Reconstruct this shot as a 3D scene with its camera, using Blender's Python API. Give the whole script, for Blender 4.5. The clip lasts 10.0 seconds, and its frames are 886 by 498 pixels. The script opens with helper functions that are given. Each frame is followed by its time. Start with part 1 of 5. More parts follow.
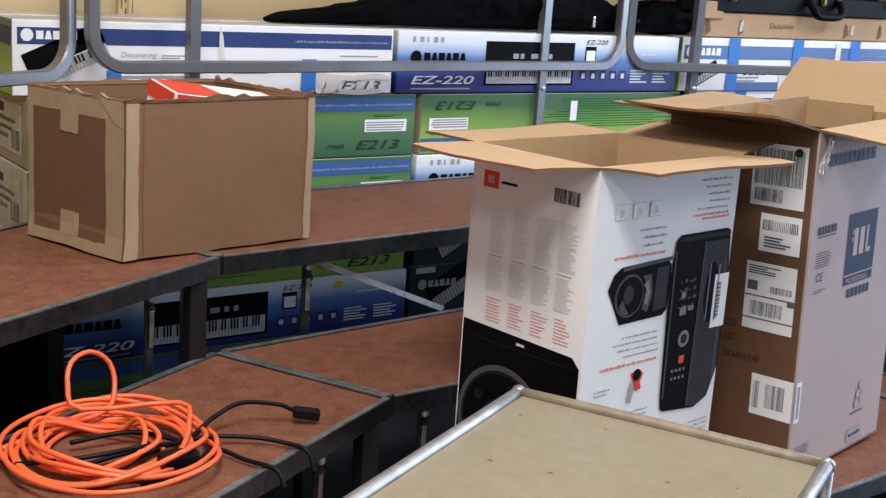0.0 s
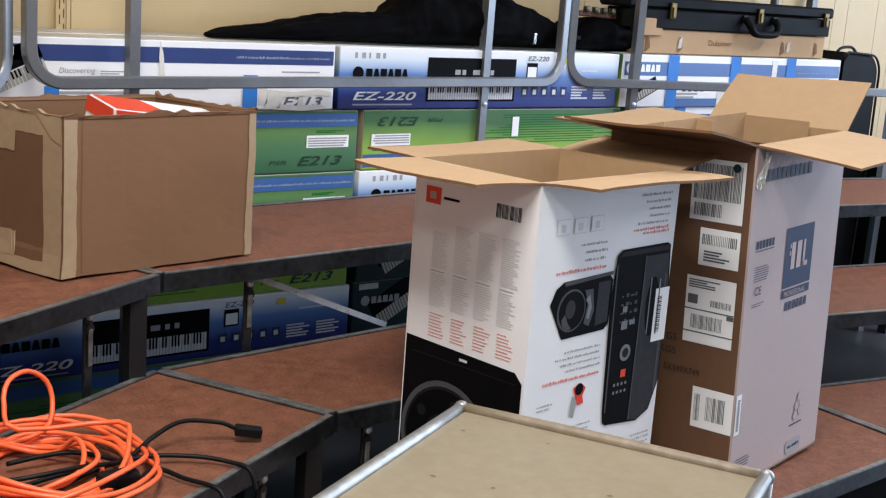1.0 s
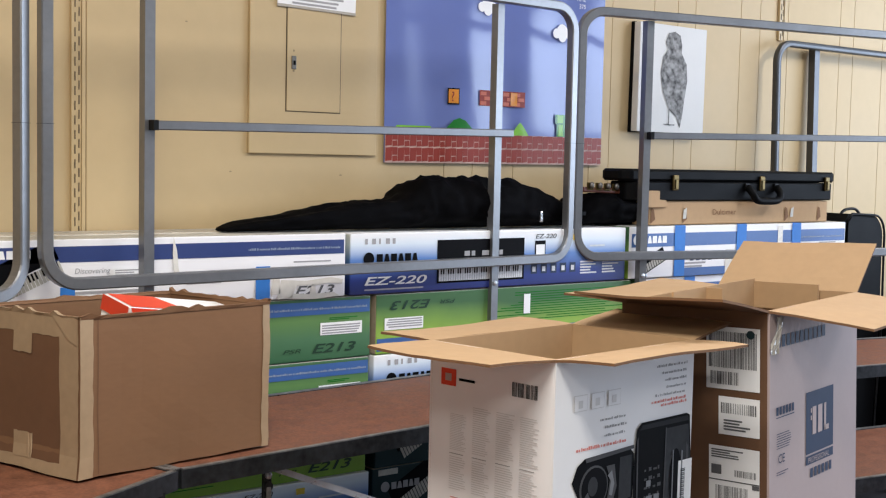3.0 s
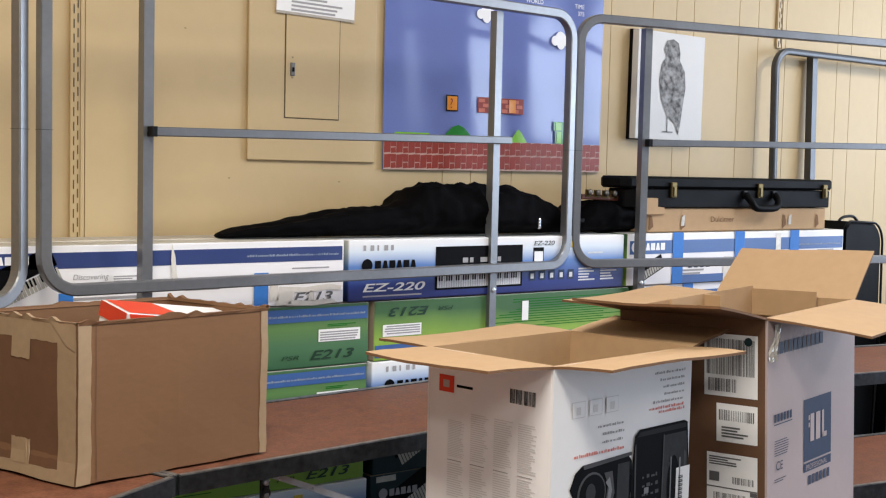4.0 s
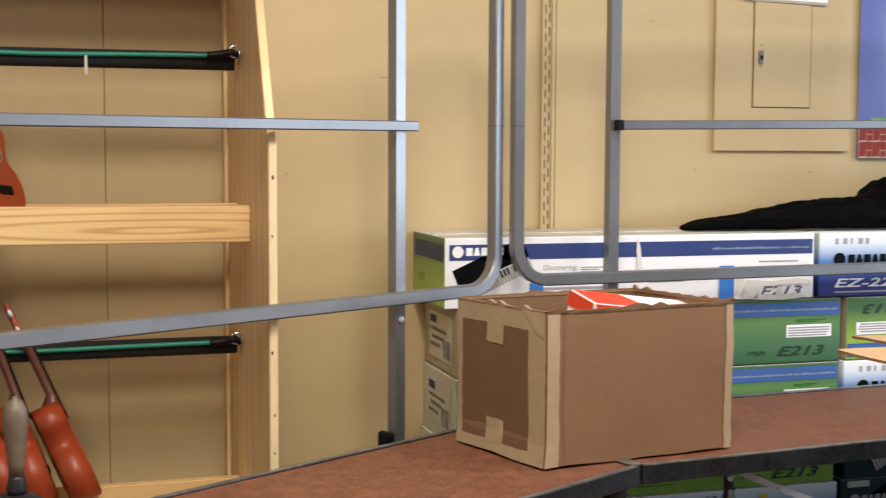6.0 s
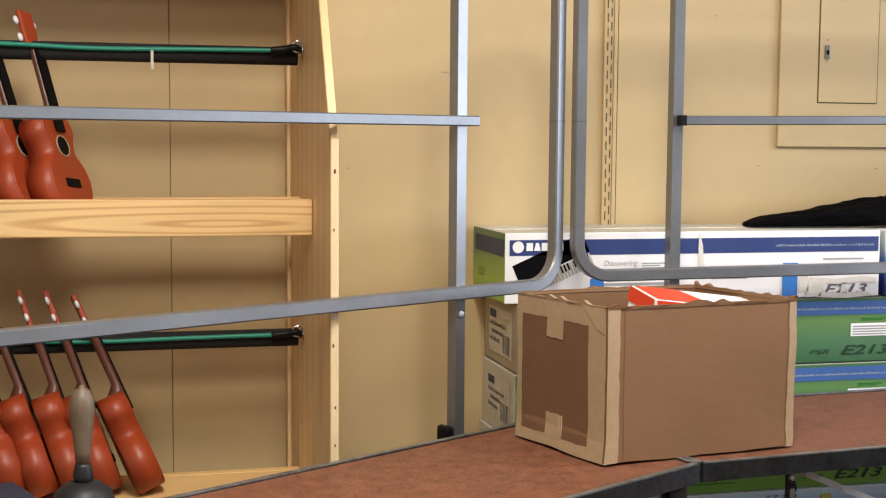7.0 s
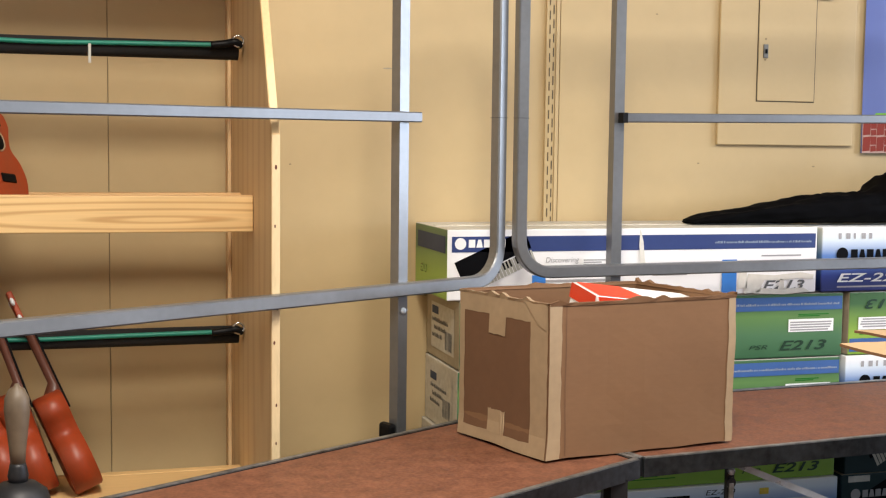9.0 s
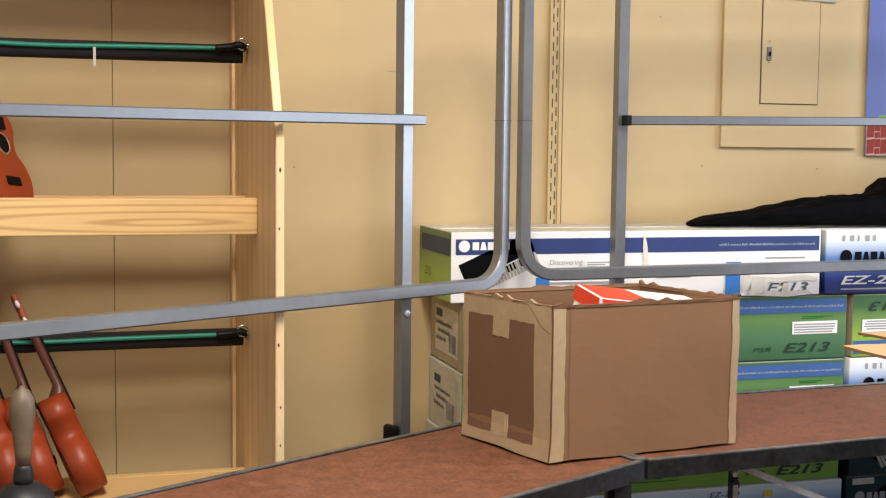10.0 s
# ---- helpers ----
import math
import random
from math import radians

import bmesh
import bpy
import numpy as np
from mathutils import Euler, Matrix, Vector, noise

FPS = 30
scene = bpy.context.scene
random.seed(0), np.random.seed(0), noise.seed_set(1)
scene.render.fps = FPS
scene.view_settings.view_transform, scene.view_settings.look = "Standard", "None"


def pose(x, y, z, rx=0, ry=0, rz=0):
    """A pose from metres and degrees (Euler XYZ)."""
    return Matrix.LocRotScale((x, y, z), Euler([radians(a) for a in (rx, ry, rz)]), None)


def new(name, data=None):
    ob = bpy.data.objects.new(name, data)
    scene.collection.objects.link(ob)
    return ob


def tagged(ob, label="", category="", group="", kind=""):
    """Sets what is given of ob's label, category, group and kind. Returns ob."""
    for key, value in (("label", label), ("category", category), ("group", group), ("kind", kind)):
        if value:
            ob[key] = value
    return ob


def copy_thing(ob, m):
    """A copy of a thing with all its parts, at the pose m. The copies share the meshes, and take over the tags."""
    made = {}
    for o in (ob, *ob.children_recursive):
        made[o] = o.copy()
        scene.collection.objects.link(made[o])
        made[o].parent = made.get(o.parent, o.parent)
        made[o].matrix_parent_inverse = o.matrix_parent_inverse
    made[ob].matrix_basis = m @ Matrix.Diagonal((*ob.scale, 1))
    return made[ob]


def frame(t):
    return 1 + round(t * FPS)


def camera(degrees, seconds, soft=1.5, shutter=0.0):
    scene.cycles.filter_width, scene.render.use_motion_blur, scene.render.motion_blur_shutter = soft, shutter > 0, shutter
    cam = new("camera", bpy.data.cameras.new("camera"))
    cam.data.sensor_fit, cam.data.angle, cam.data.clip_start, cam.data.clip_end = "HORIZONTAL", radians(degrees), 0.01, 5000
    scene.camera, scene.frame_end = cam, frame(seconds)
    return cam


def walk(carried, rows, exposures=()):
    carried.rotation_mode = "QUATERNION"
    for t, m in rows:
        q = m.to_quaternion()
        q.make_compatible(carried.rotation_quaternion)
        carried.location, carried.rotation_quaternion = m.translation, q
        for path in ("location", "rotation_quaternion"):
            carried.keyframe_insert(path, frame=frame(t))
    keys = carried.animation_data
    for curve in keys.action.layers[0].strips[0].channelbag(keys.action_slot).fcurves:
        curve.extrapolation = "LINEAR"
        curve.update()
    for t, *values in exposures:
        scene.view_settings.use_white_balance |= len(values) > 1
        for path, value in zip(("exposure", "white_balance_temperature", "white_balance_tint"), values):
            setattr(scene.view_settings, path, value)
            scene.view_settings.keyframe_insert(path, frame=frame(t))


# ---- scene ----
# camera: a phone held still at chest height and turned by hand
cam = camera(39.2, 10.0, 1.2, 0.25)
ROWS = [
    (0.0, 0.003, 0.013, 1.236, 76.762, -3.873, -35.220),
    (0.5, 0.004, 0.015, 1.235, 77.239, -4.259, -37.287),
    (1.0, 0.005, 0.012, 1.236, 77.670, -4.166, -37.821),
    (1.5, 0.000, 0.005, 1.240, 80.221, -2.955, -37.799),
    (2.0, 0.000, 0.002, 1.241, 83.381, -1.818, -37.672),
    (2.5, 0.001, 0.002, 1.243, 85.223, -1.324, -37.570),
    (4.0, 0.000, 0.000, 1.242, 86.220, -1.348, -37.620),
    (4.5, -0.004, -0.002, 1.243, 86.166, -1.381, -36.608),
    (5.0, -0.001, 0.001, 1.242, 85.877, -1.064, -29.097),
    (5.5, -0.005, -0.004, 1.240, 85.731, -0.460, -22.879),
    (6.0, -0.001, 0.000, 1.242, 85.560, -0.245, -16.484),
    (6.2, -0.001, 0.000, 1.242, 85.493, -0.189, -14.948),
    (7.3, -0.005, -0.006, 1.241, 85.293, -0.439, -13.695),
    (7.5, -0.005, -0.006, 1.241, 85.303, -0.552, -15.051),
    (8.0, -0.005, -0.003, 1.240, 85.315, -0.771, -17.990),
    (8.5, -0.001, -0.000, 1.237, 85.329, -0.685, -16.710),
    (9.0, -0.002, 0.002, 1.239, 85.222, -0.680, -16.359),
    (9.5, -0.002, -0.002, 1.234, 85.318, -0.610, -16.177),
    (10.0, -0.003, -0.003, 1.238, 85.364, -0.628, -16.175),
]
walk(cam, [(t, pose(x, y, z, rx, ry, rz)) for t, x, y, z, rx, ry, rz in ROWS], [(0.0, -0.25, 6150, 10), (0.5, -0.29, 6150, 10), (1.0, -0.24, 6150, 10), (1.5, -0.18, 6200, 10), (2.0, -0.28, 6250, 10), (2.5, -0.27, 6350, 10),
    (4.5, -0.25, 6700, 10), (6.0, -0.03, 6800, 10), (7.5, 0.07, 6850, 10), (10.0, 0.11, 6850, 10)])

# ---- light: fluorescent ceiling panels in a closed classroom ----
world = bpy.data.worlds.new("world")
scene.world = world
world.use_nodes = True
world.node_tree.nodes["Background"].inputs[0].default_value = (0.8, 0.9, 1.0, 1)
world.node_tree.nodes["Background"].inputs[1].default_value = 0.15


def area_lamp(name, loc, sx, sy, power, colour):
    d = bpy.data.lights.new(name, "AREA")
    d.shape, d.size, d.size_y, d.energy, d.color = "RECTANGLE", sx, sy, power, colour
    ob = new(name, d)
    ob.location = loc
    return ob


for lx, ly, power in ((0.25, 0.6, 110), (2.15, 1.3, 30), (3.4, 0.9, 9), (5.2, 1.1, 92), (-0.8, -1.6, 70), (4.2, -1.6, 10)):
    area_lamp("ceiling_lamp", (lx, ly, 2.97), 0.6, 1.2, power, (1.0, 0.95, 0.865) if lx < 1 else (0.95, 0.95, 1.0))
day = area_lamp("window_daylight", (7.58, -0.1, 1.7), 4.6, 1.6, 280, (0.67, 0.80, 1.0))
day.rotation_euler = (radians(90), 0, radians(90))

# ---- materials ----
def mat(name, colour, rough=0.6, metal=0.0, vary=0.12, scale=8.0, bump=0.0, bump_scale=60.0, stretch=(1, 1, 1), second=None, amount=0.5, coat=0.0, spec=0.5):
    """Principled material with two scales of colour variation, optional relief."""
    m = bpy.data.materials.new(name)
    m.use_nodes = True
    nt = m.node_tree
    N, L = nt.nodes, nt.links
    bs = N["Principled BSDF"]
    co = N.new("ShaderNodeTexCoord")
    mp = N.new("ShaderNodeMapping")
    mp.inputs["Scale"].default_value = stretch
    L.new(co.outputs["Object"], mp.inputs["Vector"])
    big = N.new("ShaderNodeTexNoise")
    big.inputs["Scale"].default_value = scale
    big.inputs["Detail"].default_value = 4
    L.new(mp.outputs[0], big.inputs["Vector"])
    fine = N.new("ShaderNodeTexNoise")
    fine.inputs["Scale"].default_value = bump_scale
    fine.inputs["Detail"].default_value = 6
    L.new(mp.outputs[0], fine.inputs["Vector"])
    add = N.new("ShaderNodeMath")
    add.operation = "ADD"
    L.new(big.outputs[0], add.inputs[0])
    L.new(fine.outputs[0], add.inputs[1])
    ramp = N.new("ShaderNodeValToRGB")
    c2 = second or tuple(c * (1 - 2 * vary) for c in colour)
    ramp.color_ramp.elements[0].position, ramp.color_ramp.elements[1].position = 0.5 - amount * 0.4, 0.5 + amount * 0.4
    ramp.color_ramp.elements[0].color, ramp.color_ramp.elements[1].color = (*c2, 1), (*colour, 1)
    half = N.new("ShaderNodeMath")
    half.operation = "MULTIPLY"
    half.inputs[1].default_value = 0.5
    L.new(add.outputs[0], half.inputs[0])
    L.new(half.outputs[0], ramp.inputs[0])
    L.new(ramp.outputs[0], bs.inputs["Base Color"])
    rr = N.new("ShaderNodeMapRange")
    rr.inputs["To Min"].default_value, rr.inputs["To Max"].default_value = max(0.02, rough - 0.1), min(1, rough + 0.1)
    L.new(big.outputs[0], rr.inputs["Value"])
    L.new(rr.outputs[0], bs.inputs["Roughness"])
    bs.inputs["Metallic"].default_value = metal
    bs.inputs["Specular IOR Level"].default_value = spec
    bs.inputs["Coat Weight"].default_value = coat
    if bump:
        bp = N.new("ShaderNodeBump")
        bp.inputs["Strength"].default_value = bump
        bp.inputs["Distance"].default_value = 0.002
        L.new(fine.outputs[0], bp.inputs["Height"])
        L.new(bp.outputs[0], bs.inputs["Normal"])
    return m


M = dict(
    wall=mat("cream_wall_paint", (0.58, 0.435, 0.235), 0.55, vary=0.03, scale=1.5, bump=0.05, bump_scale=25),
    white_wall=mat("white_wall_paint", (0.5, 0.49, 0.47), 0.6, vary=0.03, scale=1.5),
    ceiling=mat("ceiling_tile", (0.78, 0.77, 0.74), 0.9, vary=0.05, bump=0.3),
    floor=mat("vinyl_floor", (0.035, 0.035, 0.04), 0.5, vary=0.15, scale=3),
    tread=mat("brown_hardboard_tread", (0.25, 0.10, 0.055), 0.55, scale=30, bump=0.15, bump_scale=150, second=(0.115, 0.043, 0.025), amount=0.42, spec=0.3),
    steel=mat("weathered_steel", (0.085, 0.094, 0.105), 0.32, 0.8, scale=14, bump=0.08, second=(0.024, 0.027, 0.03), amount=0.5),
    bar=mat("grey_square_tube", (0.19, 0.195, 0.205), 0.38, 0.6, vary=0.08, scale=6),
    rail=mat("grey_powder_coated_tube", (0.24, 0.245, 0.255), 0.34, 0.65, vary=0.08, scale=6),
    dark_steel=mat("dark_steel", (0.03, 0.03, 0.033), 0.5, 0.6, scale=10),
    zinc=mat("zinc_plated", (0.66, 0.74, 0.84), 0.3, 0.6, scale=12),
    card=mat("brown_cardboard", (0.205, 0.104, 0.049), 0.85, vary=0.06, scale=3, bump=0.06, bump_scale=40, stretch=(1, 1, 3)),
    card_light=mat("light_cardboard", (0.50, 0.325, 0.175), 0.85, vary=0.06, scale=4, bump=0.05, bump_scale=40),
    tape=mat("paper_tape", (0.40, 0.285, 0.175), 0.5, vary=0.1, scale=10),
    white_card=mat("white_coated_card", (0.92, 0.91, 0.92), 0.45, vary=0.03, scale=4, bump=0.25, bump_scale=7),
    black=mat("black_plastic", (0.006, 0.006, 0.007), 0.45, vary=0.2, spec=0.18),
    black_cloth=mat("black_nylon", (0.0028, 0.0028, 0.0036), 0.75, vary=0.2, scale=20, bump=0.2, bump_scale=200, spec=0.04),
    tan=mat("tan_vulcanised_board", (0.245, 0.205, 0.14), 0.36, scale=4, second=(0.185, 0.148, 0.092), amount=0.5, bump=0.04),
    alu=mat("aluminium_edge", (0.42, 0.42, 0.41), 0.45, 0.9, scale=20, second=(0.25, 0.25, 0.24), bump=0.08),
    orange=mat("orange_cable", (0.90, 0.15, 0.045), 0.4, vary=0.04),
    groove=mat("panel_groove", (0.33, 0.25, 0.14), 0.7, vary=0.05),
    ink=mat("black_ink", (0.005, 0.005, 0.006), 0.45, spec=0.06),
    grey_ink=mat("grey_ink", (0.38, 0.37, 0.38), 0.6, vary=0.05),
    red_ink=mat("red_ink", (0.76, 0.24, 0.20), 0.5, vary=0.05),
    logo_red=mat("orange_red_print", (0.78, 0.055, 0.02), 0.45, vary=0.03),
    label=mat("white_label_paper", (0.93, 0.93, 0.93), 0.5, vary=0.02),
    slate=mat("slate_blue_print", (0.04, 0.06, 0.115), 0.5, vary=0.05, spec=0.2),
    pink_card=mat("pinkish_white_card", (0.49, 0.385, 0.37), 0.6, vary=0.03, scale=3),
    navy=mat("navy_band", (0.035, 0.06, 0.20), 0.35, vary=0.05),
    band=mat("blue_band", (0.05, 0.13, 0.36), 0.35, vary=0.05),
    painter=mat("blue_painters_tape", (0.03, 0.20, 0.62), 0.6, vary=0.05),
    clear_tape=mat("yellowed_tape", (0.82, 0.79, 0.72), 0.25, vary=0.08),
    yellow=mat("yellow_badge", (0.85, 0.62, 0.06), 0.5),
    keys=mat("white_keys_print", (0.75, 0.77, 0.8), 0.4),
    teal=mat("dark_teal_print", (0.012, 0.036, 0.04), 0.35, vary=0.1, spec=0.3),
    brass=mat("brass", (0.15, 0.105, 0.04), 0.4, 0.9),
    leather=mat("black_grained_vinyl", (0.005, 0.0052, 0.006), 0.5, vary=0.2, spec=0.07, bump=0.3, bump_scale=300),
    mahogany=mat("mahogany_satin", (0.40, 0.048, 0.010), 0.42, spec=0.5, coat=0.0, scale=4, stretch=(3, 3, 0.6), second=(0.27, 0.05, 0.018), amount=0.6),
    dark_wood=mat("dark_neck_wood", (0.13, 0.04, 0.022), 0.4, scale=6),
    old_wood=mat("worn_grey_wood", (0.16, 0.115, 0.075), 0.5, scale=20, second=(0.07, 0.048, 0.03), amount=0.8),
    foam=mat("black_foam_sleeve", (0.012, 0.012, 0.013), 0.9, bump=0.3, bump_scale=120),
    bungee=mat("green_bungee_cord", (0.01, 0.24, 0.17), 0.5),
    chrome=mat("chrome", (0.75, 0.75, 0.75), 0.15, 1.0),
    sky=mat("poster_sky", (0.165, 0.215, 0.50), 0.13, vary=0.04, scale=3, bump=0.25, bump_scale=5),
    brick_red=mat("poster_brick", (0.29, 0.034, 0.018), 0.35, vary=0.08, spec=0.25),
    mortar=mat("poster_mortar", (0.58, 0.38, 0.32), 0.35, spec=0.25),
    lime=mat("poster_green", (0.22, 0.55, 0.04), 0.16),
    dgreen=mat("poster_dark_green", (0.02, 0.22, 0.03), 0.16),
    block=mat("poster_block", (0.85, 0.32, 0.05), 0.16),
    canvas=mat("white_canvas", (0.78, 0.78, 0.77), 0.8, vary=0.03, bump=0.2, bump_scale=300),
    charcoal=mat("grey_drawing", (0.40, 0.40, 0.40), 0.8, scale=34, second=(0.06, 0.06, 0.06), amount=0.3),
    panel_paint=mat("cream_metal_panel", (0.56, 0.42, 0.225), 0.42, vary=0.02),
    clear=mat("crumpled_clear_tape", (0.5, 0.46, 0.40), 0.22, vary=0.1, bump=0.2, bump_scale=30),
    ash=mat("old_white_print", (0.62, 0.60, 0.54), 0.5, scale=6, second=(0.42, 0.40, 0.34)),
    tan_old=mat("old_tan_carton", (0.42, 0.36, 0.26), 0.7, scale=6),
)


def gradient(name, stops, rough=0.32, size=0.178, waves=0.0):
    """Print that changes colour with height on a carton of that size."""
    m = bpy.data.materials.new(name)
    m.use_nodes = True
    N, L = m.node_tree.nodes, m.node_tree.links
    co, sp, mr, rp = N.new("ShaderNodeTexCoord"), N.new("ShaderNodeSeparateXYZ"), N.new("ShaderNodeMapRange"), N.new("ShaderNodeValToRGB")
    nz = N.new("ShaderNodeTexNoise")
    nz.inputs["Scale"].default_value = 3
    nz.inputs["Detail"].default_value = 5
    mx = N.new("ShaderNodeMath")
    mx.operation = "MULTIPLY_ADD"
    mx.inputs[1].default_value = 0.12 + waves
    L.new(co.outputs["Object"], sp.inputs[0])
    L.new(co.outputs["Object"], nz.inputs["Vector"])
    L.new(sp.outputs["Z"], mr.inputs["Value"])
    mr.inputs["From Max"].default_value = size
    L.new(nz.outputs[0], mx.inputs[0])
    L.new(mr.outputs[0], mx.inputs[2])
    L.new(mx.outputs[0], rp.inputs[0])
    el = rp.color_ramp.elements
    while len(el) < len(stops):
        el.new(0.5)
    for e, (p, c) in zip(el, stops):
        e.position, e.color = p, (*c, 1)
    L.new(rp.outputs[0], N["Principled BSDF"].inputs["Base Color"])
    N["Principled BSDF"].inputs["Roughness"].default_value = rough
    return m


M["ez"] = gradient("blue_white_print", [(0.05, (0.015, 0.022, 0.14)), (0.3, (0.022, 0.045, 0.25)), (0.62, (0.12, 0.24, 0.55)), (0.86, (0.74, 0.82, 0.90)), (1.0, (0.90, 0.91, 0.92))])
M["green_grad"] = gradient("green_print", [(0.1, (0.032, 0.115, 0.052)), (0.5, (0.078, 0.19, 0.095)), (0.8, (0.13, 0.26, 0.085)), (1.0, (0.06, 0.15, 0.07))], waves=0.2)
M["lime_grad"] = gradient("lime_green_print", [(0.1, (0.22, 0.40, 0.05)), (0.5, (0.28, 0.46, 0.07)), (0.85, (0.14, 0.27, 0.07)), (1.0, (0.06, 0.15, 0.06))], waves=0.3)
M["pine_pale"] = mat("pale_pine_edge", (0.78, 0.60, 0.36), 0.55, vary=0.08, scale=12, stretch=(4, 4, 0.8))
M["slot"] = mat("slot_shadow_brown", (0.10, 0.075, 0.045), 0.8)
M["navy_cloth"] = mat("navy_cover", (0.02, 0.025, 0.05), 0.6)
M["dim"] = mat("printed_dark_grey", (0.014, 0.014, 0.016), 0.45, spec=0.15)
M["mid"] = mat("printed_mid_grey", (0.085, 0.085, 0.09), 0.5, spec=0.2)
M["card_dark"] = mat("dark_brown_cardboard", (0.155, 0.075, 0.036), 0.8, vary=0.08, scale=4, bump=0.05, bump_scale=40)
M["faint"] = mat("faint_grey_ink", (0.735, 0.72, 0.715), 0.6, vary=0.04)
M["lip"] = mat("bright_edge_strip", (0.34, 0.34, 0.33), 0.42, 0.6, scale=16, second=(0.08, 0.078, 0.07))
M["gloss_grey"] = mat("printed_highlight", (0.24, 0.25, 0.27), 0.4, spec=0.2)
M["web"] = mat("pale_blue_lettering", (0.30, 0.36, 0.46), 0.5)
M["worn_steel"] = mat("dull_lock_steel", (0.22, 0.21, 0.19), 0.4, 0.8)
M["dark_rail"] = mat("dark_grey_tube", (0.075, 0.078, 0.085), 0.36, 0.5, vary=0.08)
M["label_grey"] = mat("grey_label_print", (0.13, 0.13, 0.135), 0.6)


def figured_wood(name, pale, dark, across, along, centre, axis, rings):
    """Sawn pine: stretched growth rings round a line that runs along the board, with fine grain."""
    m = bpy.data.materials.new(name)
    m.use_nodes = True
    N, L = m.node_tree.nodes, m.node_tree.links
    bs = N["Principled BSDF"]
    co, mp, wv, rp = N.new("ShaderNodeTexCoord"), N.new("ShaderNodeMapping"), N.new("ShaderNodeTexWave"), N.new("ShaderNodeValToRGB")
    sc = (along, 1.0, across) if axis == "Y" else (1.0, across, along)
    mp.inputs["Scale"].default_value = sc
    mp.inputs["Location"].default_value = tuple(-c * s for c, s in zip(centre, sc))
    wv.wave_type, wv.rings_direction = "RINGS", axis
    wv.inputs["Scale"].default_value = rings
    wv.inputs["Distortion"].default_value = 3.6
    wv.inputs["Detail"].default_value = 2
    wv.inputs["Detail Scale"].default_value = 0.35
    L.new(co.outputs["Object"], mp.inputs["Vector"])
    L.new(mp.outputs[0], wv.inputs["Vector"])
    el = rp.color_ramp.elements
    el[0].position, el[0].color = 0.6, (*pale, 1)
    el[1].position, el[1].color = 1.0, (*dark, 1)
    L.new(wv.outputs["Fac"], rp.inputs[0])
    gm, gn = N.new("ShaderNodeMapping"), N.new("ShaderNodeTexNoise")
    gm.inputs["Scale"].default_value = (1.5, 60, 60) if axis == "Y" else (60, 60, 1.5)
    gn.inputs["Scale"].default_value = 4
    L.new(co.outputs["Object"], gm.inputs["Vector"])
    L.new(gm.outputs[0], gn.inputs["Vector"])
    mix = N.new("ShaderNodeMix")
    mix.data_type, mix.blend_type = "RGBA", "MULTIPLY"
    mix.inputs[0].default_value = 0.2
    L.new(rp.outputs[0], mix.inputs[6])
    L.new(gn.outputs[0], mix.inputs[7])
    L.new(mix.outputs[2], bs.inputs["Base Color"])
    bs.inputs["Roughness"].default_value = 0.5
    return m


M["pine"] = figured_wood("figured_pine_board", (0.92, 0.61, 0.28), (0.70, 0.40, 0.16), 1.6, 0.09, (0.17, 2.8, 1.068), "Y", 13)
M["pine_up"] = figured_wood("figured_pine_upright", (0.93, 0.66, 0.36), (0.84, 0.56, 0.28), 1.0, 0.12, (0.39, 2.66, 1.1), "X", 3.5)

M["rolled"] = mat("rolled_tan_rim", (0.25, 0.195, 0.135), 0.5, 0.0, scale=9, second=(0.12, 0.09, 0.055), amount=0.5)
M["stain"] = mat("brown_stain", (0.15, 0.10, 0.045), 0.5)

M["deep_green"] = mat("deep_green_ink", (0.010, 0.045, 0.022), 0.4, vary=0.05)
M["shade_grey"] = mat("printed_shaded_grey", (0.035, 0.035, 0.038), 0.42, vary=0.3, scale=9, spec=0.25)
M["block_red"] = mat("poster_red_block", (0.55, 0.10, 0.03), 0.3, vary=0.05)

M["brown_ink"] = mat("brown_black_ink", (0.035, 0.02, 0.011), 0.7)



# ---- builders ----
def finish(name, bm, material, parent=None, label="", smooth=False):
    me = bpy.data.meshes.new(name)
    bm.normal_update()
    bm.to_mesh(me)
    bm.free()
    if smooth:
        for p in me.polygons:
            p.use_smooth = True
    for m in (material if isinstance(material, (list, tuple)) else [material]):
        me.materials.append(m)
    ob = new(name, me)
    if parent is not None:
        ob.parent = parent
    if label:
        tagged(ob, label)
    return ob


def part(name, bm, material, parent, label="", smooth=False):
    return finish(name, bm, material, parent, label, smooth)


def empty(name, m, label, category, group="", kind=""):
    e = new(name)
    e.matrix_basis = m
    return tagged(e, label, category, group, kind)


def box(bm, x0, y0, z0, x1, y1, z1, bevel=0.0, m=None):
    g = bmesh.ops.create_cube(bm, size=1)["verts"]
    bmesh.ops.scale(bm, vec=(x1 - x0, y1 - y0, z1 - z0), verts=g)
    bmesh.ops.translate(bm, vec=((x0 + x1) / 2, (y0 + y1) / 2, (z0 + z1) / 2), verts=g)
    if bevel:
        es = list({e for v in g for e in v.link_edges})
        r = bmesh.ops.bevel(bm, geom=es, offset=bevel, segments=2, affect="EDGES", profile=0.5)
        g = list({v for f in r["faces"] for v in f.verts} | {v for v in g if v.is_valid})
    if m is not None:
        bmesh.ops.transform(bm, matrix=m, verts=[v for v in g if v.is_valid])
    return g


def boxm(*a, bevel=0.0, m=None):
    bm = bmesh.new()
    box(bm, *a, bevel=bevel, m=m)
    return bm


